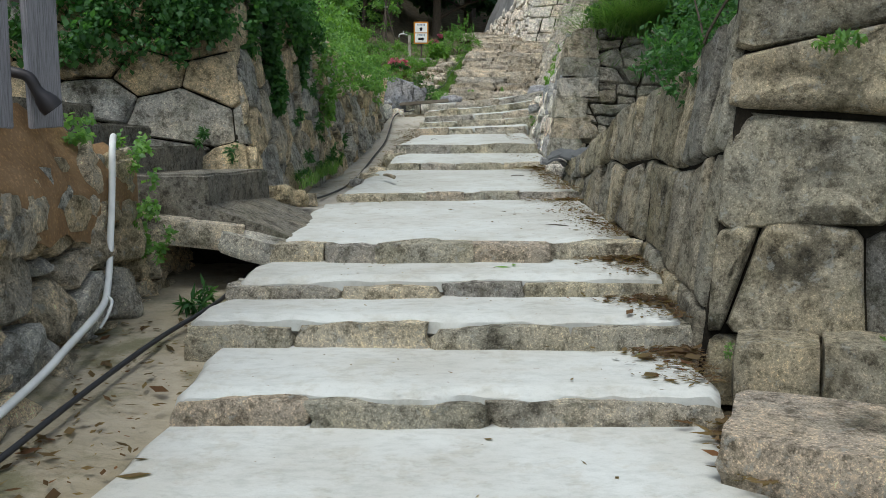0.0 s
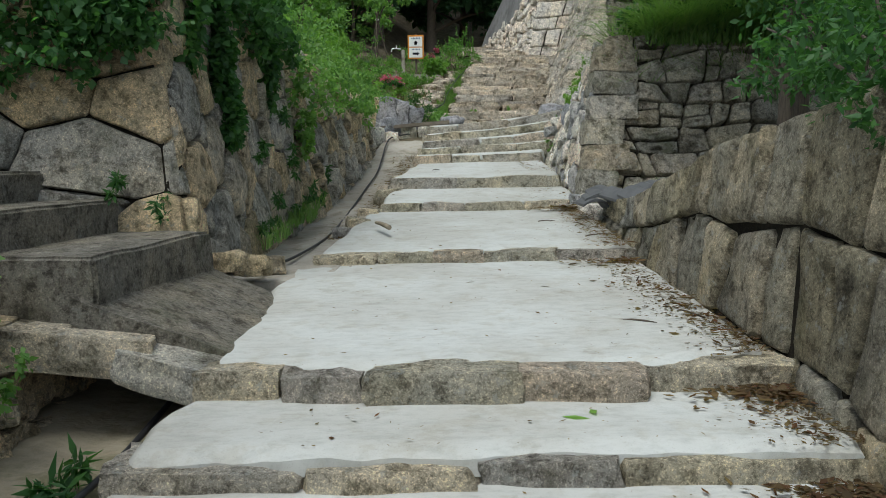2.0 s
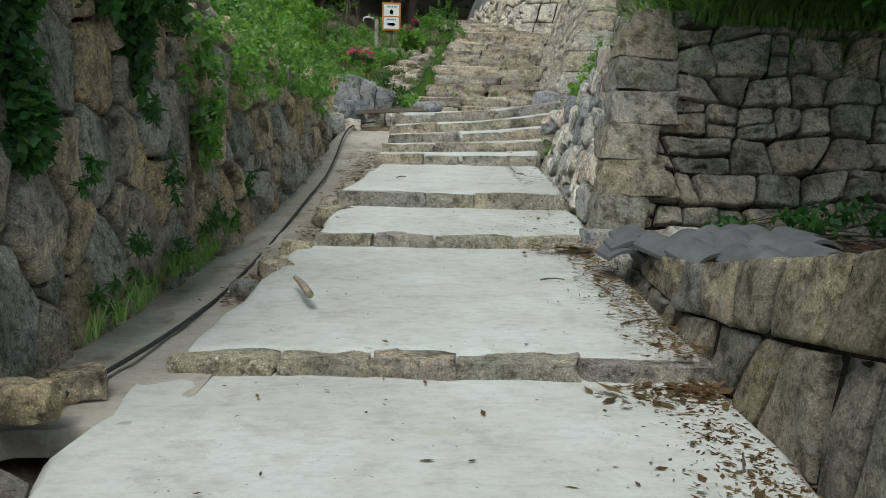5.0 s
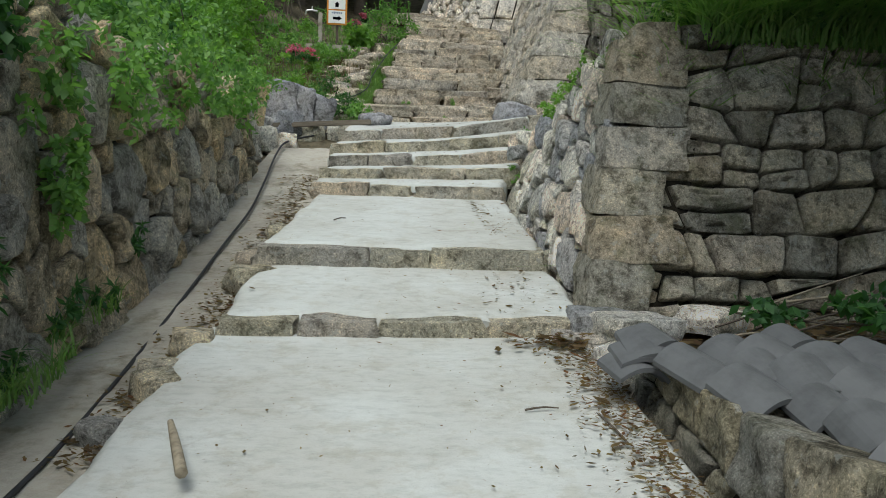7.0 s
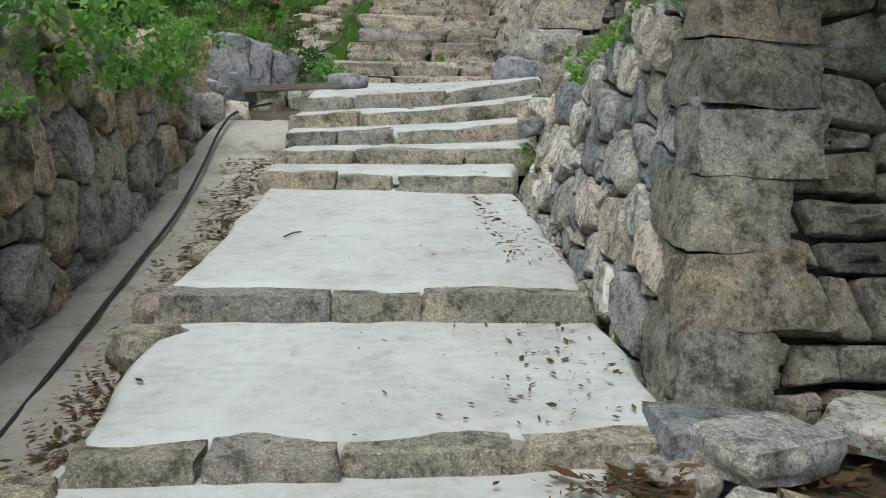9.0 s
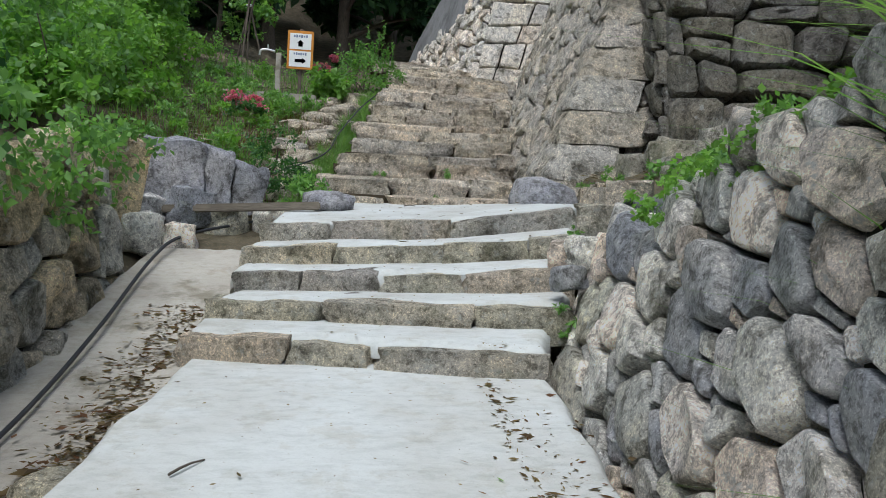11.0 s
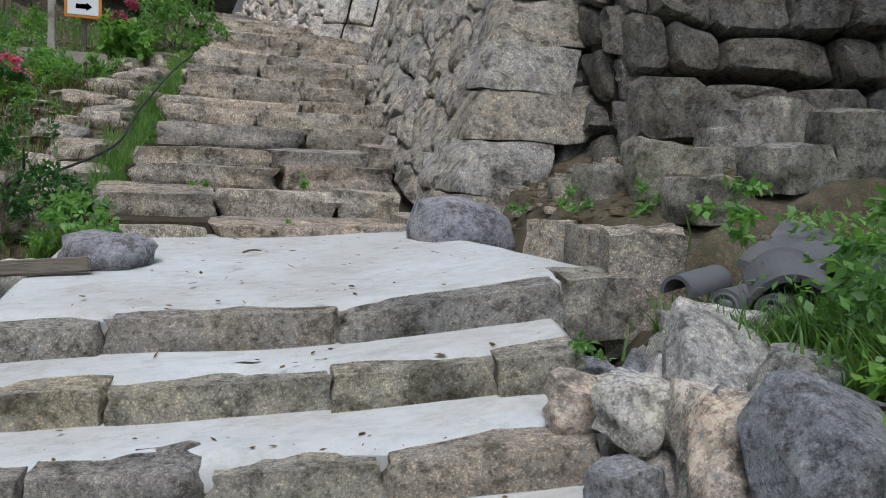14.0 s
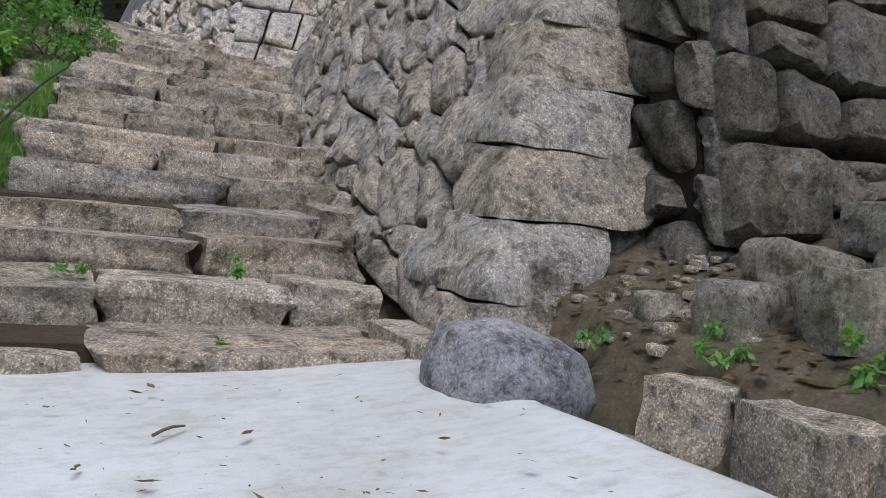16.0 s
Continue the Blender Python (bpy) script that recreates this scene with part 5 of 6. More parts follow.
# ---- garden beside the pole ----
bm = box_bm(1.38, 0.07, 0.075, bevel=0.012)
bmesh.ops.transform(bm, matrix=pose(-0.56, 19.0, 2.44, 0, -4.4, 0), verts=bm.verts)
tagged(part("wooden_pole", bm, POLE_WOOD), "weathered squared timber pole lying across the drain", "pole")
for k, (at, size, sq) in enumerate((((-1.22, 19.4, 2.7), (0.6, 0.45, 0.62), 0.75), ((-0.86, 19.4, 2.66), (0.26, 0.35, 0.55), 0.8), ((-0.62, 19.5, 2.6), (0.32, 0.35, 0.45), 0.8), ((-1.05, 19.15, 2.4), (0.4, 0.35, 0.35), 0.6), ((-1.45, 19.0, 2.3), (0.35, 0.35, 0.4), 0.6), ((-0.7, 19.2, 2.26), (0.35, 0.3, 0.3), 0.6), ((-1.28, 18.5, 2.2), (0.3, 0.3, 0.34), 0.6), ((-1.0, 18.6, 2.15), (0.3, 0.25, 0.26), 0.5), ((0.16, 19.35, 2.48), (0.5, 0.4, 0.26), 0.4), ((-0.3, 19.3, 2.3), (0.4, 0.3, 0.3), 0.5))):
    tagged(rock("garden_rock", at, size, 190 + k, BOULDER_MAT if k in (0, 1, 2, 8) else STONE_DRY, (0, 5, 14 * k), sq, 0.1, n=7), "blue-grey rock of the garden edge near the pole", "rock", "garden rocks")
tagged(rock("standing_slab", (-1.5, 18.5, 2.55), (0.4, 0.2, 0.85), 201, STONE_LEFT, (6, 10, 20), 0.85, 0.05, n=7), "brown leaning stone slab at the wall's end", "stone slab")
for k in range(26):
    y = 20.6 + k * 0.25
    x = lerp_table([(20.4, -0.55), (22, -0.35), (24, -0.15), (26.5, 0.2)], y) + r.uniform(-0.4, 0.4)
    s = r.uniform(0.22, 0.5)
    tagged(rock("path_stone", (x, y, ground_z(x, y) + 0.02), (s * 1.3, s, 0.2), 210 + k, STONE_STEP, (r.uniform(-8, 12), r.uniform(-8, 8), r.uniform(0, 90)), 0.6, 0.08), "flat brown stone set in the garden slope", "stone", "stones of the garden slope")
hose3 = tube("garden_hose", curve_points([(-0.55, 21.0, 2.75), (0.0, 22.2, 3.05), (0.15, 23.4, 3.4), (0.45, 25.2, 3.95), (0.75, 26.6, 4.35)]), 0.011, HOSE_BLACK)
tagged(hose3, "dark hose running up beside the old steps", "hose")


SIGN_BLUE = plain_mat("faded_lettering", (0.2, 0.24, 0.34), 0.6, wear=0.2)


def sign():
    ob = empty("direction_sign", (-0.7, 26.75, ground_z(-0.7, 26.75)))
    tagged(ob, "orange-framed white direction sign on a wooden post", "sign")
    inv = ob.matrix_world.inverted()

    def add(nm, bm, mat, parent=ob, label=""):
        p = part(nm, bm, mat, parent, label)
        p.matrix_parent_inverse = inv if parent is ob else Matrix()
        return p
    add("post", box_bm(0.06, 0.05, 1.5, (-0.68, 26.79, 4.65), 0.006), BARK)
    board = add("board", box_bm(0.46, 0.03, 0.68, (-0.69, 26.74, 5.02), 0.006), SIGN_ORANGE, label="orange board")
    for z, h in ((5.17, 0.28), (4.86, 0.28)):
        add("panel", box_bm(0.38, 0.006, h, (-0.69, 26.722, z), 0.002), SIGN_WHITE, label="white panel")
    for x, w, z, h in ((-0.69, 0.26, 5.26, 0.05), (-0.69, 0.24, 4.95, 0.045)):
        for i in range(6):
            add("glyph_bar", box_bm(w / 6 * 0.7, 0.003, h * (0.7 + 0.3 * (i % 2)), (x - w / 2 + w * (i + 0.5) / 6, 26.717, z)), SIGN_BLUE, label="blue-grey unreadable lettering")
    bm = bmesh.new()
    pts = [(-0.06, 0), (0, 0.055), (0.06, 0), (0.038, 0), (0.038, -0.06), (-0.038, -0.06), (-0.038, 0)]
    vs = [bm.verts.new((-0.69 + x, 26.716, 5.14 + z)) for x, z in pts]
    bm.faces.new(vs)
    bmesh.ops.solidify(bm, geom=bm.faces[:], thickness=0.003)
    add("up_arrow", bm, SIGN_INK, label="dark house-shaped arrow")
    bm = bmesh.new()
    pts = [(-0.1, -0.03), (0.03, -0.03), (0.03, -0.055), (0.1, 0), (0.03, 0.055), (0.03, 0.03), (-0.1, 0.03)]
    vs = [bm.verts.new((-0.68 + x, 26.716, 4.83 + z)) for x, z in pts]
    bm.faces.new(vs)
    bmesh.ops.solidify(bm, geom=bm.faces[:], thickness=0.003)
    add("right_arrow", bm, SIGN_INK, label="dark arrow")


sign()


def tap():
    z = ground_z(-1.1, 26.6)
    ob = empty("garden_tap", (-1.1, 26.6, z))
    tagged(ob, "white garden water post with a steel tap", "tap")
    inv = ob.matrix_world.inverted()
    part("post", box_bm(0.09, 0.09, 0.8, (-1.05, 26.6, z + 0.4), 0.01), CONCRETE_DRAIN, ob).matrix_parent_inverse = inv
    tube("spout", curve_points([(-1.12, 26.6, z + 0.82), (-1.25, 26.58, z + 0.84), (-1.36, 26.57, z + 0.82), (-1.38, 26.57, z + 0.74)]), 0.022, TAP_STEEL, ob).matrix_parent_inverse = inv
    tube("handle", [(-1.24, 26.58, z + 0.85), (-1.24, 26.58, z + 0.93)], 0.015, TAP_STEEL, ob).matrix_parent_inverse = inv


tap()
tagged(part("garden_kerb", box_bm(1.3, 0.15, 0.4, (-1.0, 26.35, 4.0), 0.02), CONCRETE_DRAIN), "low grey concrete kerb of a flower bed", "kerb")


def teepee():
    z = ground_z(-1.95, 29.2)
    ob = empty("plant_support", (-1.95, 29.2, z))
    tagged(ob, "tripod of brown stakes tied round a young plant", "plant support")
    inv = ob.matrix_world.inverted()
    for a in (20, 140, 260):
        p = tube("stake", [(-1.95 + 0.35 * math.cos(radians(a)), 29.2 + 0.35 * math.sin(radians(a)), z), (-1.95 - 0.06 * math.cos(radians(a)), 29.2, z + 1.5)], 0.022, BARK, ob)
        p.matrix_parent_inverse = inv
    tube("stem", curve_points([(-1.95, 29.2, z), (-1.93, 29.2, z + 0.9), (-1.8, 29.2, z + 1.5), (-1.5, 29.2, z + 1.9)]), 0.02, BARK, ob).matrix_parent_inverse = inv
    bm = bmesh.new()
    bmesh.ops.create_icosphere(bm, subdivisions=2, radius=0.06)
    bmesh.ops.transform(bm, matrix=Matrix.Translation((-1.95, 29.2, z + 1.25)) @ Matrix.Diagonal((1, 1, 0.6, 1)), verts=bm.verts)
    part("tie", bm, SIGN_WHITE, ob, "white binding").matrix_parent_inverse = inv
    leaf_mesh("leaves", clumps([(-1.6, 29.2, z + 1.9, 0.7, 0.5, 0.35)], 500, 3), 0.07, LEAF_BUSH, 3, ob).matrix_parent_inverse = inv


teepee()

# pebbles and litter on the bare bank
gp = random.Random(15)
pv, pf = [], []
for k in range(80):
    x, y = gp.uniform(2.5, 3.7), gp.uniform(18.9, 20.1)
    s = gp.uniform(0.02, 0.07)
    v, f = rock_data(s * 1.3, s, s * 0.7, gp.uniform(0, 99), 0.5, 0.1, 2)
    o = len(pv)
    pv += [p + Vector((x, y, ground_z(x, y) + s * 0.25)) for p in v]
    pf += [tuple(i + o for i in q) for q in f]
tagged(link_mesh("pebbles", pv, pf, STONE_STEP), "loose pebbles on the bare earth bank", "pebbles", kind="stuff")
spots = [(gp.uniform(2.45, 3.8), gp.uniform(18.6, 20.2), 0) for _ in range(700)]
flat_leaves("leaf_litter", "dry straw and leaves on the earth bank", [(x, y, ground_z(x, y) + 0.01) for x, y, _ in spots], 0.025, STRAW_MAT, 16)
spots = [(gp.uniform(-2.2, -1.4), gp.uniform(2.4, 5.5), 0) for _ in range(420)]
flat_leaves("leaf_litter", "dead leaves lying in the gutter", [(x, y, lerp_table([(2.8, -0.03), (4.0, 0.1), (5.0, 0.25), (6, 0.33)], y)) for x, y, _ in spots], 0.028, STRAW_MAT, 17)

# ---- plants ----
def plant(name, label, blobs, per, size, mat, seed, category="bush", stems=0, length=1.7, droop=0.3, shell=0.75, group=""):
    """A shrub: woody stems and a crown of leaves in clumps."""
    bx, by = blobs[0][0], blobs[0][1]
    bz = min(b[2] - b[5] for b in blobs)
    ob = empty(name, (bx, by, bz))
    tagged(ob, label, category, group)
    inv = ob.matrix_world.inverted()
    if category == "climber":
        for k, b in enumerate(blobs):
            tr = leaf_mesh("trail", clumps([b], per, seed + 1000 * k, shell), size, mat, seed + k, ob, length, droop)
            tr.matrix_parent_inverse = inv
            tagged(tr, kind="stuff")
    else:
        leaf_mesh("leaves", clumps(blobs, per, seed, shell), size, mat, seed, ob, length, droop).matrix_parent_inverse = inv
    rr = random.Random(seed)
    for k in range(stems):
        b = blobs[k % len(blobs)]
        tip = Vector((b[0] + rr.uniform(-0.6, 0.6) * b[3], b[1] + rr.uniform(-0.6, 0.6) * b[4], b[2] + rr.uniform(-0.2, 0.6) * b[5]))
        foot = Vector((bx + rr.uniform(-0.15, 0.15), by + rr.uniform(-0.15, 0.15), bz - 0.05))
        mid = foot.lerp(tip, 0.5) + Vector((rr.uniform(-0.1, 0.1), rr.uniform(-0.1, 0.1), 0.08))
        tube("stem", curve_points([foot, mid, tip], 3), [0.018, 0.016, 0.014, 0.012, 0.01, 0.008, 0.006], BARK, ob, sides=5).matrix_parent_inverse = inv
    return ob


def tree(at, height, spread, leaves, size, mat, seed, label, trunk=0.16, lean=(0, 0), low=0.45):
    """A tapered trunk with limbs, and a crown of many leaves."""
    rr = random.Random(seed)
    x, y = at
    z = ground_z(x, y) - 0.1
    ob = empty("tree", (x, y, z))
    tagged(ob, label, "tree")
    inv = ob.matrix_world.inverted()
    top = Vector((x + lean[0], y + lean[1], z + height * 0.8))
    trunk_pts = curve_points([(x, y, z), (x + lean[0] * 0.2 + 0.05, y, z + height * 0.3), (x + lean[0] * 0.6 - 0.06, y + lean[1] * 0.6, z + height * 0.55), top], 4)
    n = len(trunk_pts)
    tube("trunk", trunk_pts, [trunk * (1 - 0.8 * i / (n - 1)) * (1.3 if i == 0 else 1) for i in range(n)], BARK, ob, sides=9).matrix_parent_inverse = inv
    blobs = []
    for k in range(11):
        a, u = rr.uniform(0, 2 * math.pi), low + (1.02 - low) * (k + 0.5) / 11
        rad = spread * rr.uniform(0.45, 0.95) * (1.15 - 0.7 * max(0, u - 0.55) / 0.45)
        c = Vector((x + lean[0] * u + rad * math.cos(a), y + lean[1] * u + rad * math.sin(a), z + height * u))
        s = spread * rr.uniform(0.35, 0.6)
        blobs.append((c.x, c.y, c.z, s, s, s * 0.75))
        if k < 7:
            start = trunk_pts[min(n - 1, int(n * u * 0.8))]
            tube("limb", curve_points([start, start.lerp(c, 0.5) + Vector((0, 0, 0.2)), c], 3), [trunk * 0.4 * (1 - 0.12 * i) for i in range(7)], BARK, ob, sides=5).matrix_parent_inverse = inv
    leaf_mesh("crown", clumps(blobs, leaves // 11, seed, 0.6), size, mat, seed, ob).matrix_parent_inverse = inv
    return ob


# climbers on the left wall
plant("ivy", "dark green ivy draped over the retaining wall", [(-2.35, 8.25, 2.95, 0.55, 0.3, 0.42), (-2.75, 8.0, 2.68, 0.6, 0.22, 0.4), (-2.02, 8.7, 2.9, 0.2, 0.35, 0.45), (-3.5, 7.85, 2.6, 0.6, 0.22, 0.45), (-2.3, 8.1, 2.75, 0.3, 0.2, 0.3), (-3.1, 8.0, 3.0, 0.8, 0.35, 0.5), (-2.1, 9.5, 3.25, 0.28, 0.5, 0.35), (-1.88, 10.3, 3.05, 0.3, 0.6, 0.36), (-2.6, 9.3, 3.7, 1.1, 0.9, 0.7), (-3.9, 8.1, 3.2, 0.9, 0.6, 0.8), (-1.85, 11.2, 3.0, 0.26, 0.5, 0.34), (-2.1, 9.1, 3.5, 0.6, 0.7, 0.5), (-1.9, 9.35, 2.6, 0.1, 0.16, 0.45), (-1.84, 9.4, 2.1, 0.07, 0.12, 0.3), (-1.84, 10.9, 2.6, 0.1, 0.2, 0.35), (-2.9, 8.2, 3.5, 0.9, 0.5, 0.5), (-2.2, 10.6, 3.7, 0.8, 1.0, 0.6)], 1300, 0.055, LEAF_IVY, 301, "climber", length=1.25, droop=0.9)
plant("vine", "green vine hanging down the retaining wall", [(-1.75, 12.2, 2.8, 0.2, 0.5, 0.4), (-1.62, 12.0, 2.1, 0.1, 0.2, 0.3), (-1.55, 13.4, 2.7, 0.22, 0.7, 0.35), (-1.45, 14.6, 2.8, 0.25, 0.8, 0.35), (-1.35, 15.8, 2.75, 0.3, 0.7, 0.35), (-1.35, 17.0, 2.75, 0.35, 0.6, 0.4), (-1.5, 18.0, 2.8, 0.4, 0.4, 0.35), (-1.9, 13.5, 3.2, 0.5, 1.2, 0.4), (-1.8, 16.0, 3.2, 0.5, 1.2, 0.5)], 600, 0.042, LEAF_BUSH, 302, "climber", droop=0.6)
for k, (x, y, z, s) in enumerate(((-1.62, 10.4, 1.25, 0.2), (-1.6, 11.0, 1.7, 0.22), (-1.58, 11.2, 1.1, 0.2), (-1.55, 11.9, 1.35, 0.22), (-1.52, 12.5, 1.3, 0.16), (-1.62, 9.9, 1.15, 0.16), (-1.5, 13.2, 1.6, 0.14), (-1.58, 10.6, 2.1, 0.16), (-2.0, 8.1, 1.4, 0.16), (-2.25, 8.05, 1.55, 0.14), (-1.6, 9.6, 1.8, 0.1))):
    plant("fern", "small green fern growing from the wall's joints", [(x - 0.05, y, z, s * 0.35, s * 0.8, s * 0.8)], 140, 0.02, LEAF_IVY, 310 + k, "fern", length=3.4, droop=0.5, group="ferns on the retaining wall")
plant("creeper", "pale green creeper hanging beside the white pipe", [(-2.2, 5.8, 1.4, 0.16, 0.25, 0.16), (-2.12, 5.85, 1.1, 0.12, 0.18, 0.25), (-2.1, 6.0, 0.8, 0.1, 0.15, 0.25), (-2.3, 5.4, 1.6, 0.2, 0.3, 0.12)], 230, 0.032, LEAF_BUSH, 330, "climber", length=1.4, droop=0.7)
plant("fern", "dark fern in front of the culvert", [(-1.75, 5.75, 0.42, 0.15, 0.12, 0.14)], 130, 0.03, LEAF_IVY, 331, "fern", length=4)
# shrubs and trees on the left
for k, (x, y, z, s, m) in enumerate(((-3.1, 18.6, 3.6, 0.7, LEAF_IVY), (-3.0, 20.5, 3.9, 0.65, LEAF_LIME), (-3.4, 21.5, 4.6, 1.1, LEAF_BUSH), (-3.0, 23.2, 4.4, 0.8, LEAF_LIME), (-4.3, 24.5, 5.6, 1.4, LEAF_BUSH), (-3.3, 26, 5.3, 0.9, LEAF_LIME), (-4.5, 19.5, 4.8, 1.4, LEAF_BUSH), (-3.6, 17.2, 4.2, 1.0, LEAF_BUSH), (-3.4, 14.6, 4.0, 0.9, LEAF_BUSH), (-2.9, 12.6, 4.0, 0.7, LEAF_IVY), (-4.6, 28.5, 6.4, 1.5, LEAF_BUSH), (-3.6, 9.6, 4.4, 1.3, LEAF_IVY))):
    plant("shrub", "leafy green shrub on the slope above the wall", [(x, y, z, s, s, s * 0.9), (x - 0.4 * s, y + 0.3, z - 0.5 * s, s, s, s * 0.7), (x + 0.4 * s, y - 0.3, z - 0.6 * s, s * 0.7, s * 0.7, s * 0.5)], 1100, 0.06, m, 340 + k, "shrub", stems=4, group="shrubs above the wall")
for k, (x, y, h, s) in enumerate(((-9.5, 12, 6.5, 2.2), (-10, 20, 7.0, 2.4), (-8.0, 29, 8, 2.6))):
    tree((x, y), h, s, 7000, 0.11, LEAF_FOREST if k % 2 else LEAF_IVY, 400 + k, "broadleaf tree on the slope above the lane", 0.18, (0.5, 0))
for k, (x, y, h) in enumerate(((-13, 37, 11), (-10, 40, 12), (-7, 36, 10), (-4.6, 39, 11), (-2.4, 36.5, 9), (-0.3, 39, 11), (1.2, 41, 12), (-3.4, 44, 14), (-8.5, 46, 15), (1.5, 46, 14), (4.5, 43, 13), (-13, 47, 15), (-16, 41, 13), (-11, 33, 10), (-5.5, 33.5, 8))):
    tree((x, y), h, 2.8, 9000, 0.24, LEAF_FOREST, 430 + k, "tall dark tree of the wood behind the garden", 0.22, (0, 0), 0.12)
for k, (x, y, h, s) in enumerate(((-3.9, 26.2, 4.2, 1.2), (-5.2, 30.5, 5.0, 1.5), (-3.0, 31.5, 3.6, 1.0), (-5.4, 22.6, 4.4, 1.3), (-6.6, 26.0, 5.2, 1.5))):
    tree((x, y), h, s, 6500, 0.075, LEAF_BUSH, 470 + k, "young bright green tree at the garden's edge", 0.07, (0.2, 0), 0.2)
# far wood that closes the view
g = np.random.default_rng(77)
pts = []
for k in range(70):
    a = g.uniform(-2.0, 2.0)
    x, y = 60 * math.sin(a) - 2, 8 + 52 * math.cos(a)
    if -6 < x < 30 and y < 36:
        continue
    s = g.uniform(3, 5)
    pts.append((x, y, ground_z(x, y) + g.uniform(2, 9), s, s, s * 1.3))
wood = leaf_mesh("distant_wood", clumps(pts, 500, 78, 0.5), 0.5, LEAF_FOREST, 78)
tagged(wood, "dark green wood round the hill", "wood", kind="stuff")

# right side: shrubs over the wall
plant("shrub", "dark feathery shrub leaning over the granite wall", [(1.85, 6.1, 2.15, 0.35, 0.5, 0.3), (2.1, 6.6, 2.4, 0.45, 0.6, 0.35), (1.75, 5.85, 1.85, 0.2, 0.3, 0.2), (2.3, 5.6, 2.6, 0.5, 0.5, 0.35), (2.0, 7.3, 2.3, 0.3, 0.5, 0.3)], 900, 0.026, LEAF_IVY, 501, "shrub", stems=7, length=2.4)
plant("shrub", "dark green shrub behind the wall", [(3.0, 8.6, 2.6, 0.7, 0.9, 0.7), (3.6, 10.2, 3.2, 0.8, 0.8, 0.6), (4.4, 9.4, 3.0, 0.9, 1.0, 0.9), (4.6, 11.6, 3.6, 1.0, 0.6, 0.6)], 1100, 0.05, LEAF_IVY, 502, "shrub", stems=8)
for k, (x, y) in enumerate(((3.55, 11.0), (3.25, 10.6), (5.0, 8.5))):
    tree((x, y), 6.5, 2.1, 13000, 0.08, LEAF_IVY, 510 + k, "slender tree behind the granite wall", 0.085, (0.15 - 0.2 * k, 0), 0.6)
# Foliage added in place of the tree crown that shades the dry wall.
plant("shrub", "dark leafy shrub added over the dry wall to shade it", [(3.5, 13.5, 3.9, 0.8, 0.5, 0.5), (4.5, 13.3, 3.9, 0.9, 0.6, 0.6), (5.5, 13.2, 3.8, 0.9, 0.6, 0.7), (4.0, 12.9, 4.5, 1.2, 0.8, 0.5), (2.8, 13.8, 3.7, 0.5, 0.5, 0.35)], 1100, 0.045, LEAF_IVY, 503, "shrub", stems=8)
g = np.random.default_rng(12)
hang = [(x, 13.25 + 0.25 * g.random(), 3.15 + 0.1 * g.random()) for x in 2.55 + 2.6 * g.beta(1.3, 1.6, 2600)]
tagged(blades("grass", hang, 0.85, 0.011, GRASS_MAT, 607, lean=1.25, seg=5), "long grass hanging over the top of the dry wall", "grass", kind="stuff")
# Unseen tree, added to keep sky light off the bank and castle wall.
tree((6.2, 16.9), 7.5, 2.4, 12000, 0.1, LEAF_IVY, 515, "unseen broadleaf tree added to shade the bank and castle wall", 0.12, (0.2, 0.3), 0.6)
# terrain of debris behind the tiles
g = np.random.default_rng(9)
pts = np.stack([g.uniform(1.9, 4.2, 1500), g.uniform(10.8, 12.6, 1500), np.zeros(1500)], 1)
flat_leaves("garden_waste", "dry straw and dead leaves behind the roof tiles", [(x, y, ground_z(x, y) + abs(g.normal(0, 0.05))) for x, y, _ in pts], 0.05, STRAW_MAT, 10)
for k in range(22):
    x, y = g.uniform(2.1, 3.6), g.uniform(11.5, 12.4)
    stick((x, y, ground_z(x, y) + g.uniform(0.05, 0.25)), g.uniform(0.4, 1.1), g.uniform(-30, 40), 0.008, "dry cut branch on the heap behind the tiles", g.uniform(-6, 12), TWIG if k % 2 else BARK)
plant("weeds", "wilted green cuttings on the heap behind the tiles", [(2.9, 11.9, 1.42, 0.6, 0.3, 0.14), (3.5, 11.6, 1.45, 0.5, 0.5, 0.14)], 260, 0.05, LEAF_IVY, 520, "weeds")


def grass(name, label, boxes, n, height, width, seed, lean=0.45, mat=GRASS_MAT, lift=0.0):
    g = np.random.default_rng(seed)
    pts = []
    for x0, x1, y0, y1 in boxes:
        c = g.uniform(0, 1, (max(3, n // 40), 2))
        for _ in range(n // len(boxes)):
            a, b = c[g.integers(len(c))] + g.normal(0, 0.05, 2)
            x, y = x0 + (x1 - x0) * a, y0 + (y1 - y0) * b
            pts.append((x, y, ground_z(x, y) + lift))
    ob = blades(name, pts, height, width, mat, seed, lean=lean)
    return tagged(ob, label, "grass", kind="stuff")


grass("grass", "long drooping grass on top of the dry wall", [(2.1, 4.8, 13.45, 14.1)], 3000, 0.75, 0.011, 601, 0.95)
grass("grass", "green grass on the bank above the dry wall", [(2.5, 4.6, 14.2, 17.6), (2.4, 3.4, 15.5, 17.4)], 9000, 0.24, 0.008, 602, 0.7)
grass("grass", "tall green weeds and grass on the garden slope", [(-2.6, -0.6, 19.8, 23.5), (-3.0, -0.4, 22, 27), (-2.6, -0.3, 25.5, 29)], 4200, 0.22, 0.008, 603, 0.5)
grass("grass", "bright grass between old steps and garden", [(-0.35, -0.05, 20.3, 21.4), (-0.1, 0.25, 21.4, 23), (0.15, 0.45, 23, 25), (0.4, 0.7, 25, 27)], 5000, 0.24, 0.008, 604, 0.7)
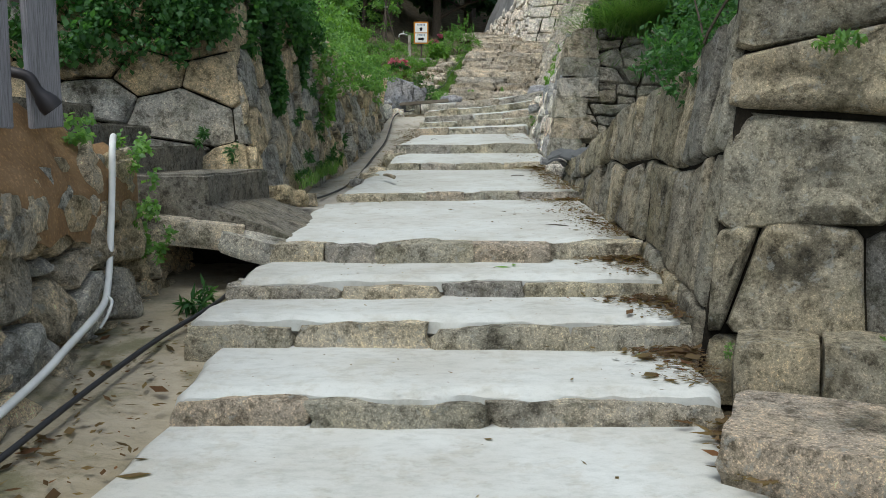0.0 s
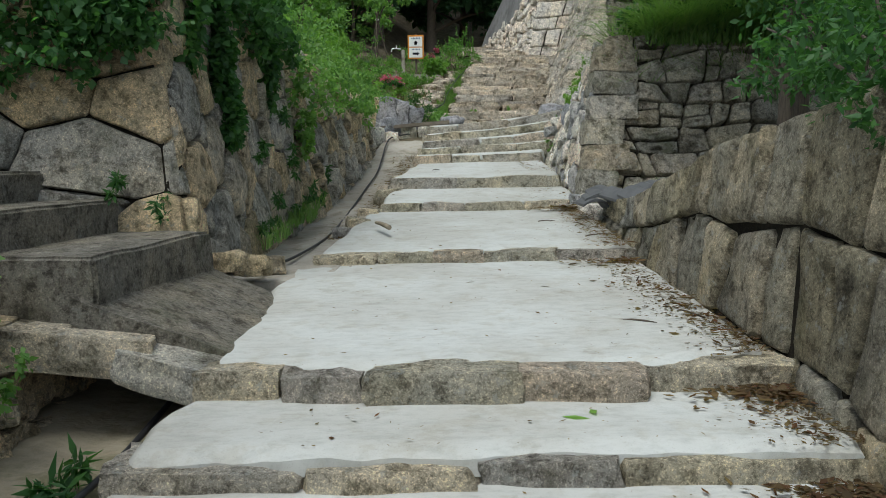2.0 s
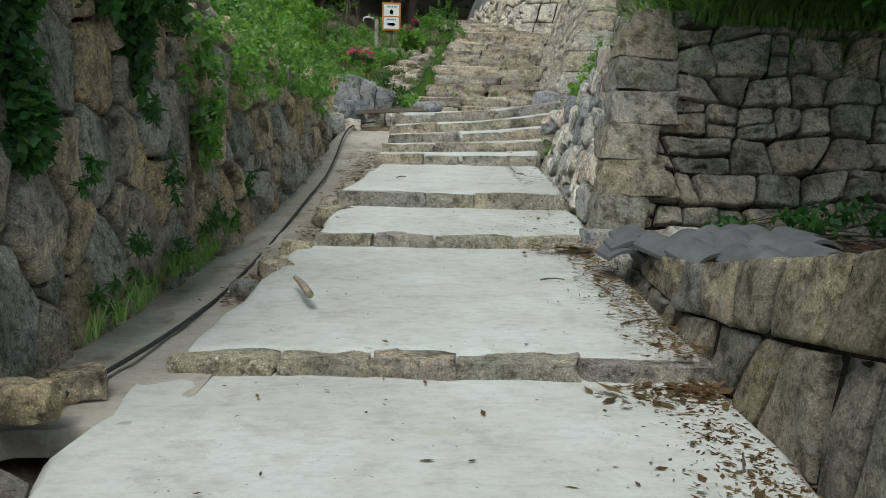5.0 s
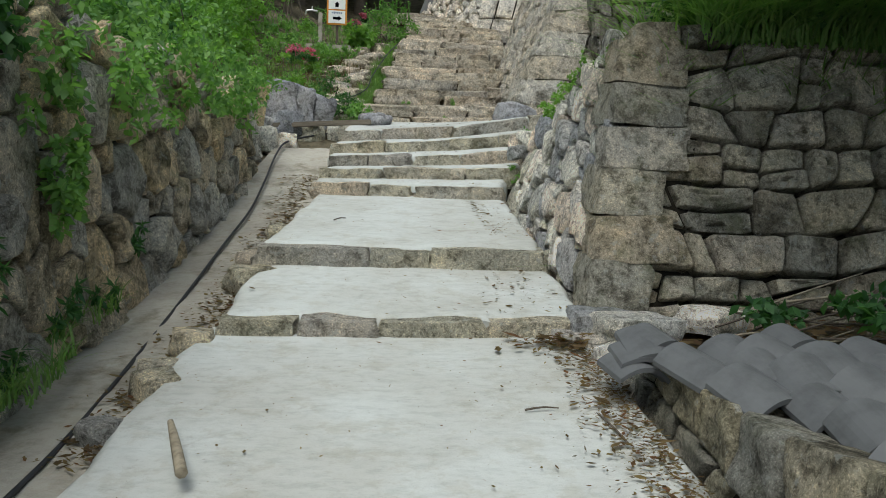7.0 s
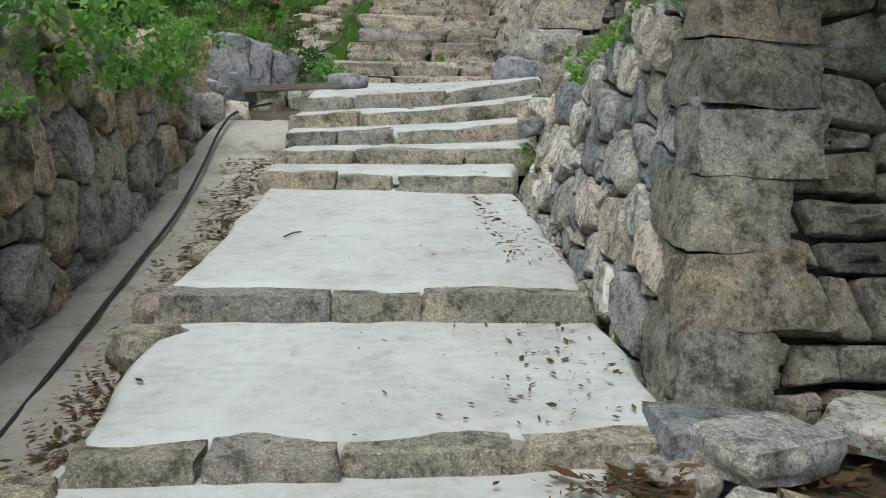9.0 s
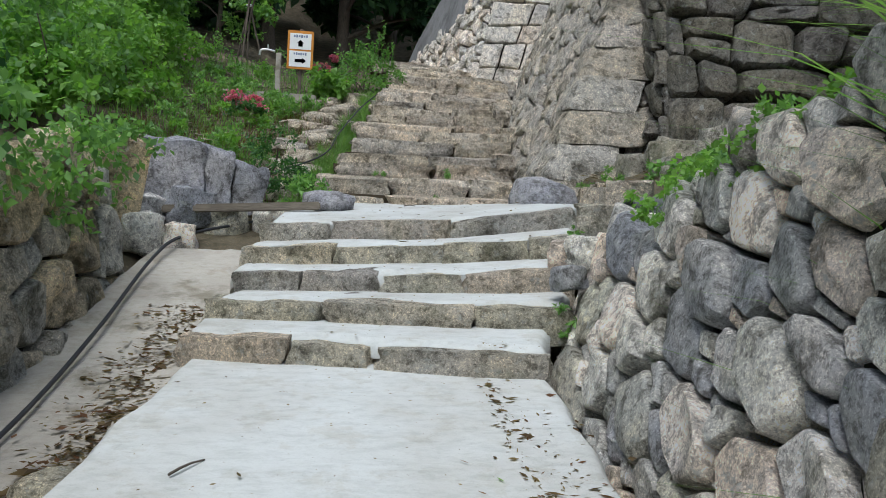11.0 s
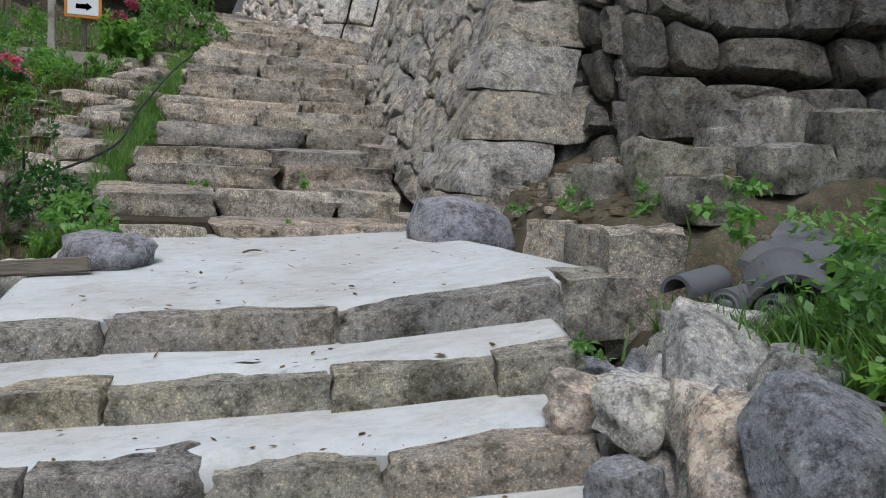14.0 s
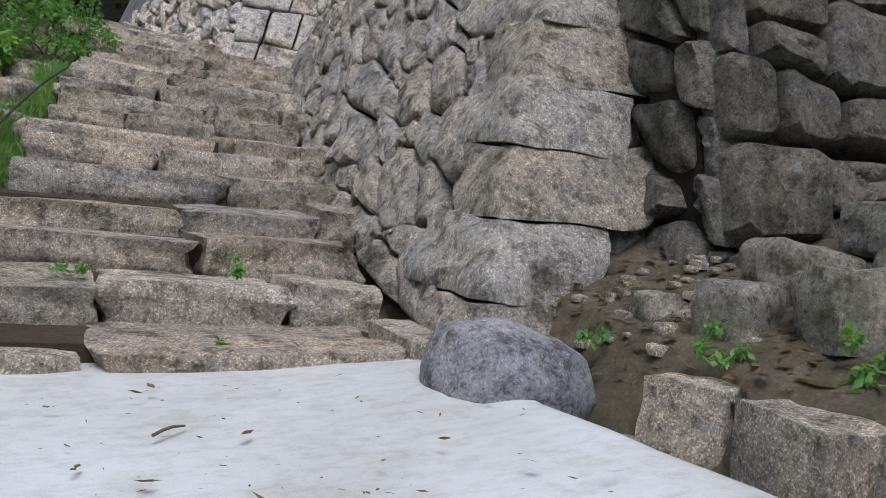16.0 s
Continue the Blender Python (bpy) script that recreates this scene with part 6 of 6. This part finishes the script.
grass("grass", "grass along the drain by the wall", [(-1.75, -1.45, 9.4, 12.6)], 500, 0.22, 0.006, 605, 0.9, lift=0.3)
gq = random.Random(58)
spots = [(gq.uniform(-2.6, lerp_table([(20, -0.4), (28, 0.3)], yy)), yy, 0) for yy in (gq.uniform(19.8, 27.5) for _ in range(2600))]
flat_leaves("leaf_litter", "pale dry straw on the garden slope", [(x, y, ground_z(x, y) + 0.02) for x, y, _ in spots], 0.05, TWIG, 59, 3.0)
grass("grass", "dry straw grass on the garden slope", [(-2.4, -0.5, 19.8, 22.5), (-1.8, 0.0, 22, 25)], 2600, 0.22, 0.004, 606, 0.8, STRAW_MAT)
plant("weeds", "green nettles and weeds on the bank", [(2.7, 16.4, 2.72, 0.4, 0.6, 0.14), (3.4, 15.8, 3.0, 0.6, 0.6, 0.16), (3.2, 17.1, 2.75, 0.5, 0.4, 0.16), (4.2, 16.5, 3.0, 0.6, 0.6, 0.16), (3.6, 17.4, 2.9, 0.5, 0.4, 0.2)], 800, 0.027, LEAF_BUSH, 530, "weeds")
plant("weeds", "fresh green weeds along the top of the dry wall", [(2.5, 15.9, 2.95, 0.22, 0.5, 0.1), (2.6, 15.2, 3.15, 0.25, 0.5, 0.12), (2.75, 16.3, 2.85, 0.3, 0.4, 0.12)], 520, 0.026, LEAF_BUSH, 536, "weeds", length=2.2)
plant("creeper", "bright green creeper on the dry-stone wall", [(2.05, 15.2, 2.85, 0.14, 0.5, 0.14), (2.02, 14.7, 2.95, 0.12, 0.3, 0.16), (1.95, 15.7, 2.7, 0.1, 0.25, 0.12), (2.15, 14.3, 3.1, 0.16, 0.4, 0.14), (2.0, 13.6, 3.0, 0.1, 0.3, 0.2)], 260, 0.028, LEAF_LIME, 531, "climber", length=1.2, droop=0.4)
for k, (x, y, z, s) in enumerate(((1.72, 16.35, 1.98, 0.12), (2.75, 19.6, 2.86, 0.1), (2.8, 18.95, 2.92, 0.12), (3.05, 18.55, 2.98, 0.14), (1.2, 20.3, 2.62, 0.09), (1.45, 20.98, 2.86, 0.09), (0.05, 20.35, 2.6, 0.16), (2.05, 17.35, 2.4, 0.12), (3.3, 18.1, 3.05, 0.16), (2.5, 17.25, 2.5, 0.08), (2.3, 4.15, 0.5, 0.12), (1.62, 4.5, 0.32, 0.07), (2.75, 17.55, 2.95, 0.18), (3.2, 17.1, 2.95, 0.2), (2.62, 20.1, 2.8, 0.08), (0.7, 20.9, 2.84, 0.08), (2.1, 4.38, 2.05, 0.14))):
    plant("weed", "small green weed growing between the stones", [(x, y, z, s, s, s * 0.8)], 150, s * 0.16, LEAF_BUSH, 540 + k, "weed", length=2.0, group="weeds between stones")
# garden plants
plant("bush", "grey-green round bush beside the stone path", [(-0.5, 20.6, 2.9, 0.3, 0.3, 0.35), (-0.3, 20.7, 2.72, 0.3, 0.25, 0.2)], 700, 0.022, LEAF_IVY, 560, stems=5, length=2.6)
plant("bush", "green weedy bush by the pole", [(-0.1, 20.2, 2.62, 0.3, 0.2, 0.16), (0.0, 20.0, 2.55, 0.25, 0.2, 0.12)], 360, 0.03, LEAF_BUSH, 561)
plant("hydrangea", "lime-green leafy hydrangea beside the sign", [(-0.25, 26.5, 4.5, 0.36, 0.3, 0.32), (-0.05, 26.5, 4.35, 0.3, 0.3, 0.22)], 420, 0.08, LEAF_LIME, 562, stems=4, length=1.3)
plant("shrub", "tall dense green shrub at the top of the garden", [(0.55, 27.6, 4.75, 0.55, 0.45, 0.5), (0.95, 27.9, 4.7, 0.35, 0.4, 0.4), (0.2, 27.8, 4.8, 0.35, 0.4, 0.5)], 1000, 0.04, LEAF_BUSH, 563, "shrub", stems=6)
for k in range(9):
    x = 0.2 + 0.1 * k
    plant("tall_stalk", "tall upright green flower stalk in the shrub", [(x, 27.5, 5.0 + 0.06 * ((k * 7) % 9), 0.035, 0.035, 0.5)], 130, 0.03, LEAF_BUSH, 570 + k, "plant", length=1.8, droop=-0.8, group="tall stalks")
for k, (x, y, z, s) in enumerate(((-1.35, 24.0, 3.85, 0.24), (-1.1, 24.1, 3.8, 0.18), (-0.3, 26.9, 4.75, 0.16), (-0.1, 27.0, 4.95, 0.1))):
    fl = plant("flowers", "cluster of pink flowers in the garden", [(x, y, z - s * 0.5, s, s, s * 0.6)], 200, 0.04, LEAF_IVY, 580 + k, "flowers", group="pink flowers")
    bl = leaf_mesh("blossom", clumps([(x, y, z, s, s * 0.8, s * 0.6)], 330, 590 + k), 0.035, BLOOM, 590 + k, fl, 1.0, -0.3)
    bl.matrix_parent_inverse = fl.matrix_world.inverted()
for k, (x, y, s) in enumerate(((-1.0, 25.2, 0.3), (-0.75, 24.8, 0.26), (-1.7, 25.4, 0.35), (-2.1, 24.2, 0.4), (-1.5, 26.8, 0.35), (-1.3, 22.6, 0.3), (-0.9, 22.0, 0.25), (-1.9, 21.5, 0.35), (-0.35, 25.6, 0.2), (-2.3, 27.8, 0.5), (-1.2, 28.6, 0.4))):
    plant("herb", "bushy green herb on the garden slope", [(x, y, ground_z(x, y) + s * 0.7, s, s, s * 0.8)], 380, 0.03, LEAF_BUSH, 610 + k, "plant", length=2.2, droop=-0.1, group="herbs of the garden")

hr = random.Random(21)
for k in range(22):
    y = hr.uniform(20.2, 28.5)
    x = hr.uniform(-2.7, lerp_table([(20, -1.0), (24, -0.7), (28.5, -0.2)], y))
    s = hr.uniform(0.12, 0.32)
    plant("herb", "low leafy plant on the garden slope", [(x, y, ground_z(x, y) + s * 0.6, s, s, s * hr.uniform(0.6, 1.1))], 300, hr.uniform(0.022, 0.05), (LEAF_BUSH, LEAF_LIME)[k % 2], 700 + k, "plant", length=hr.uniform(1.3, 2.6), droop=hr.uniform(-0.3, 0.4), group="herbs of the garden")
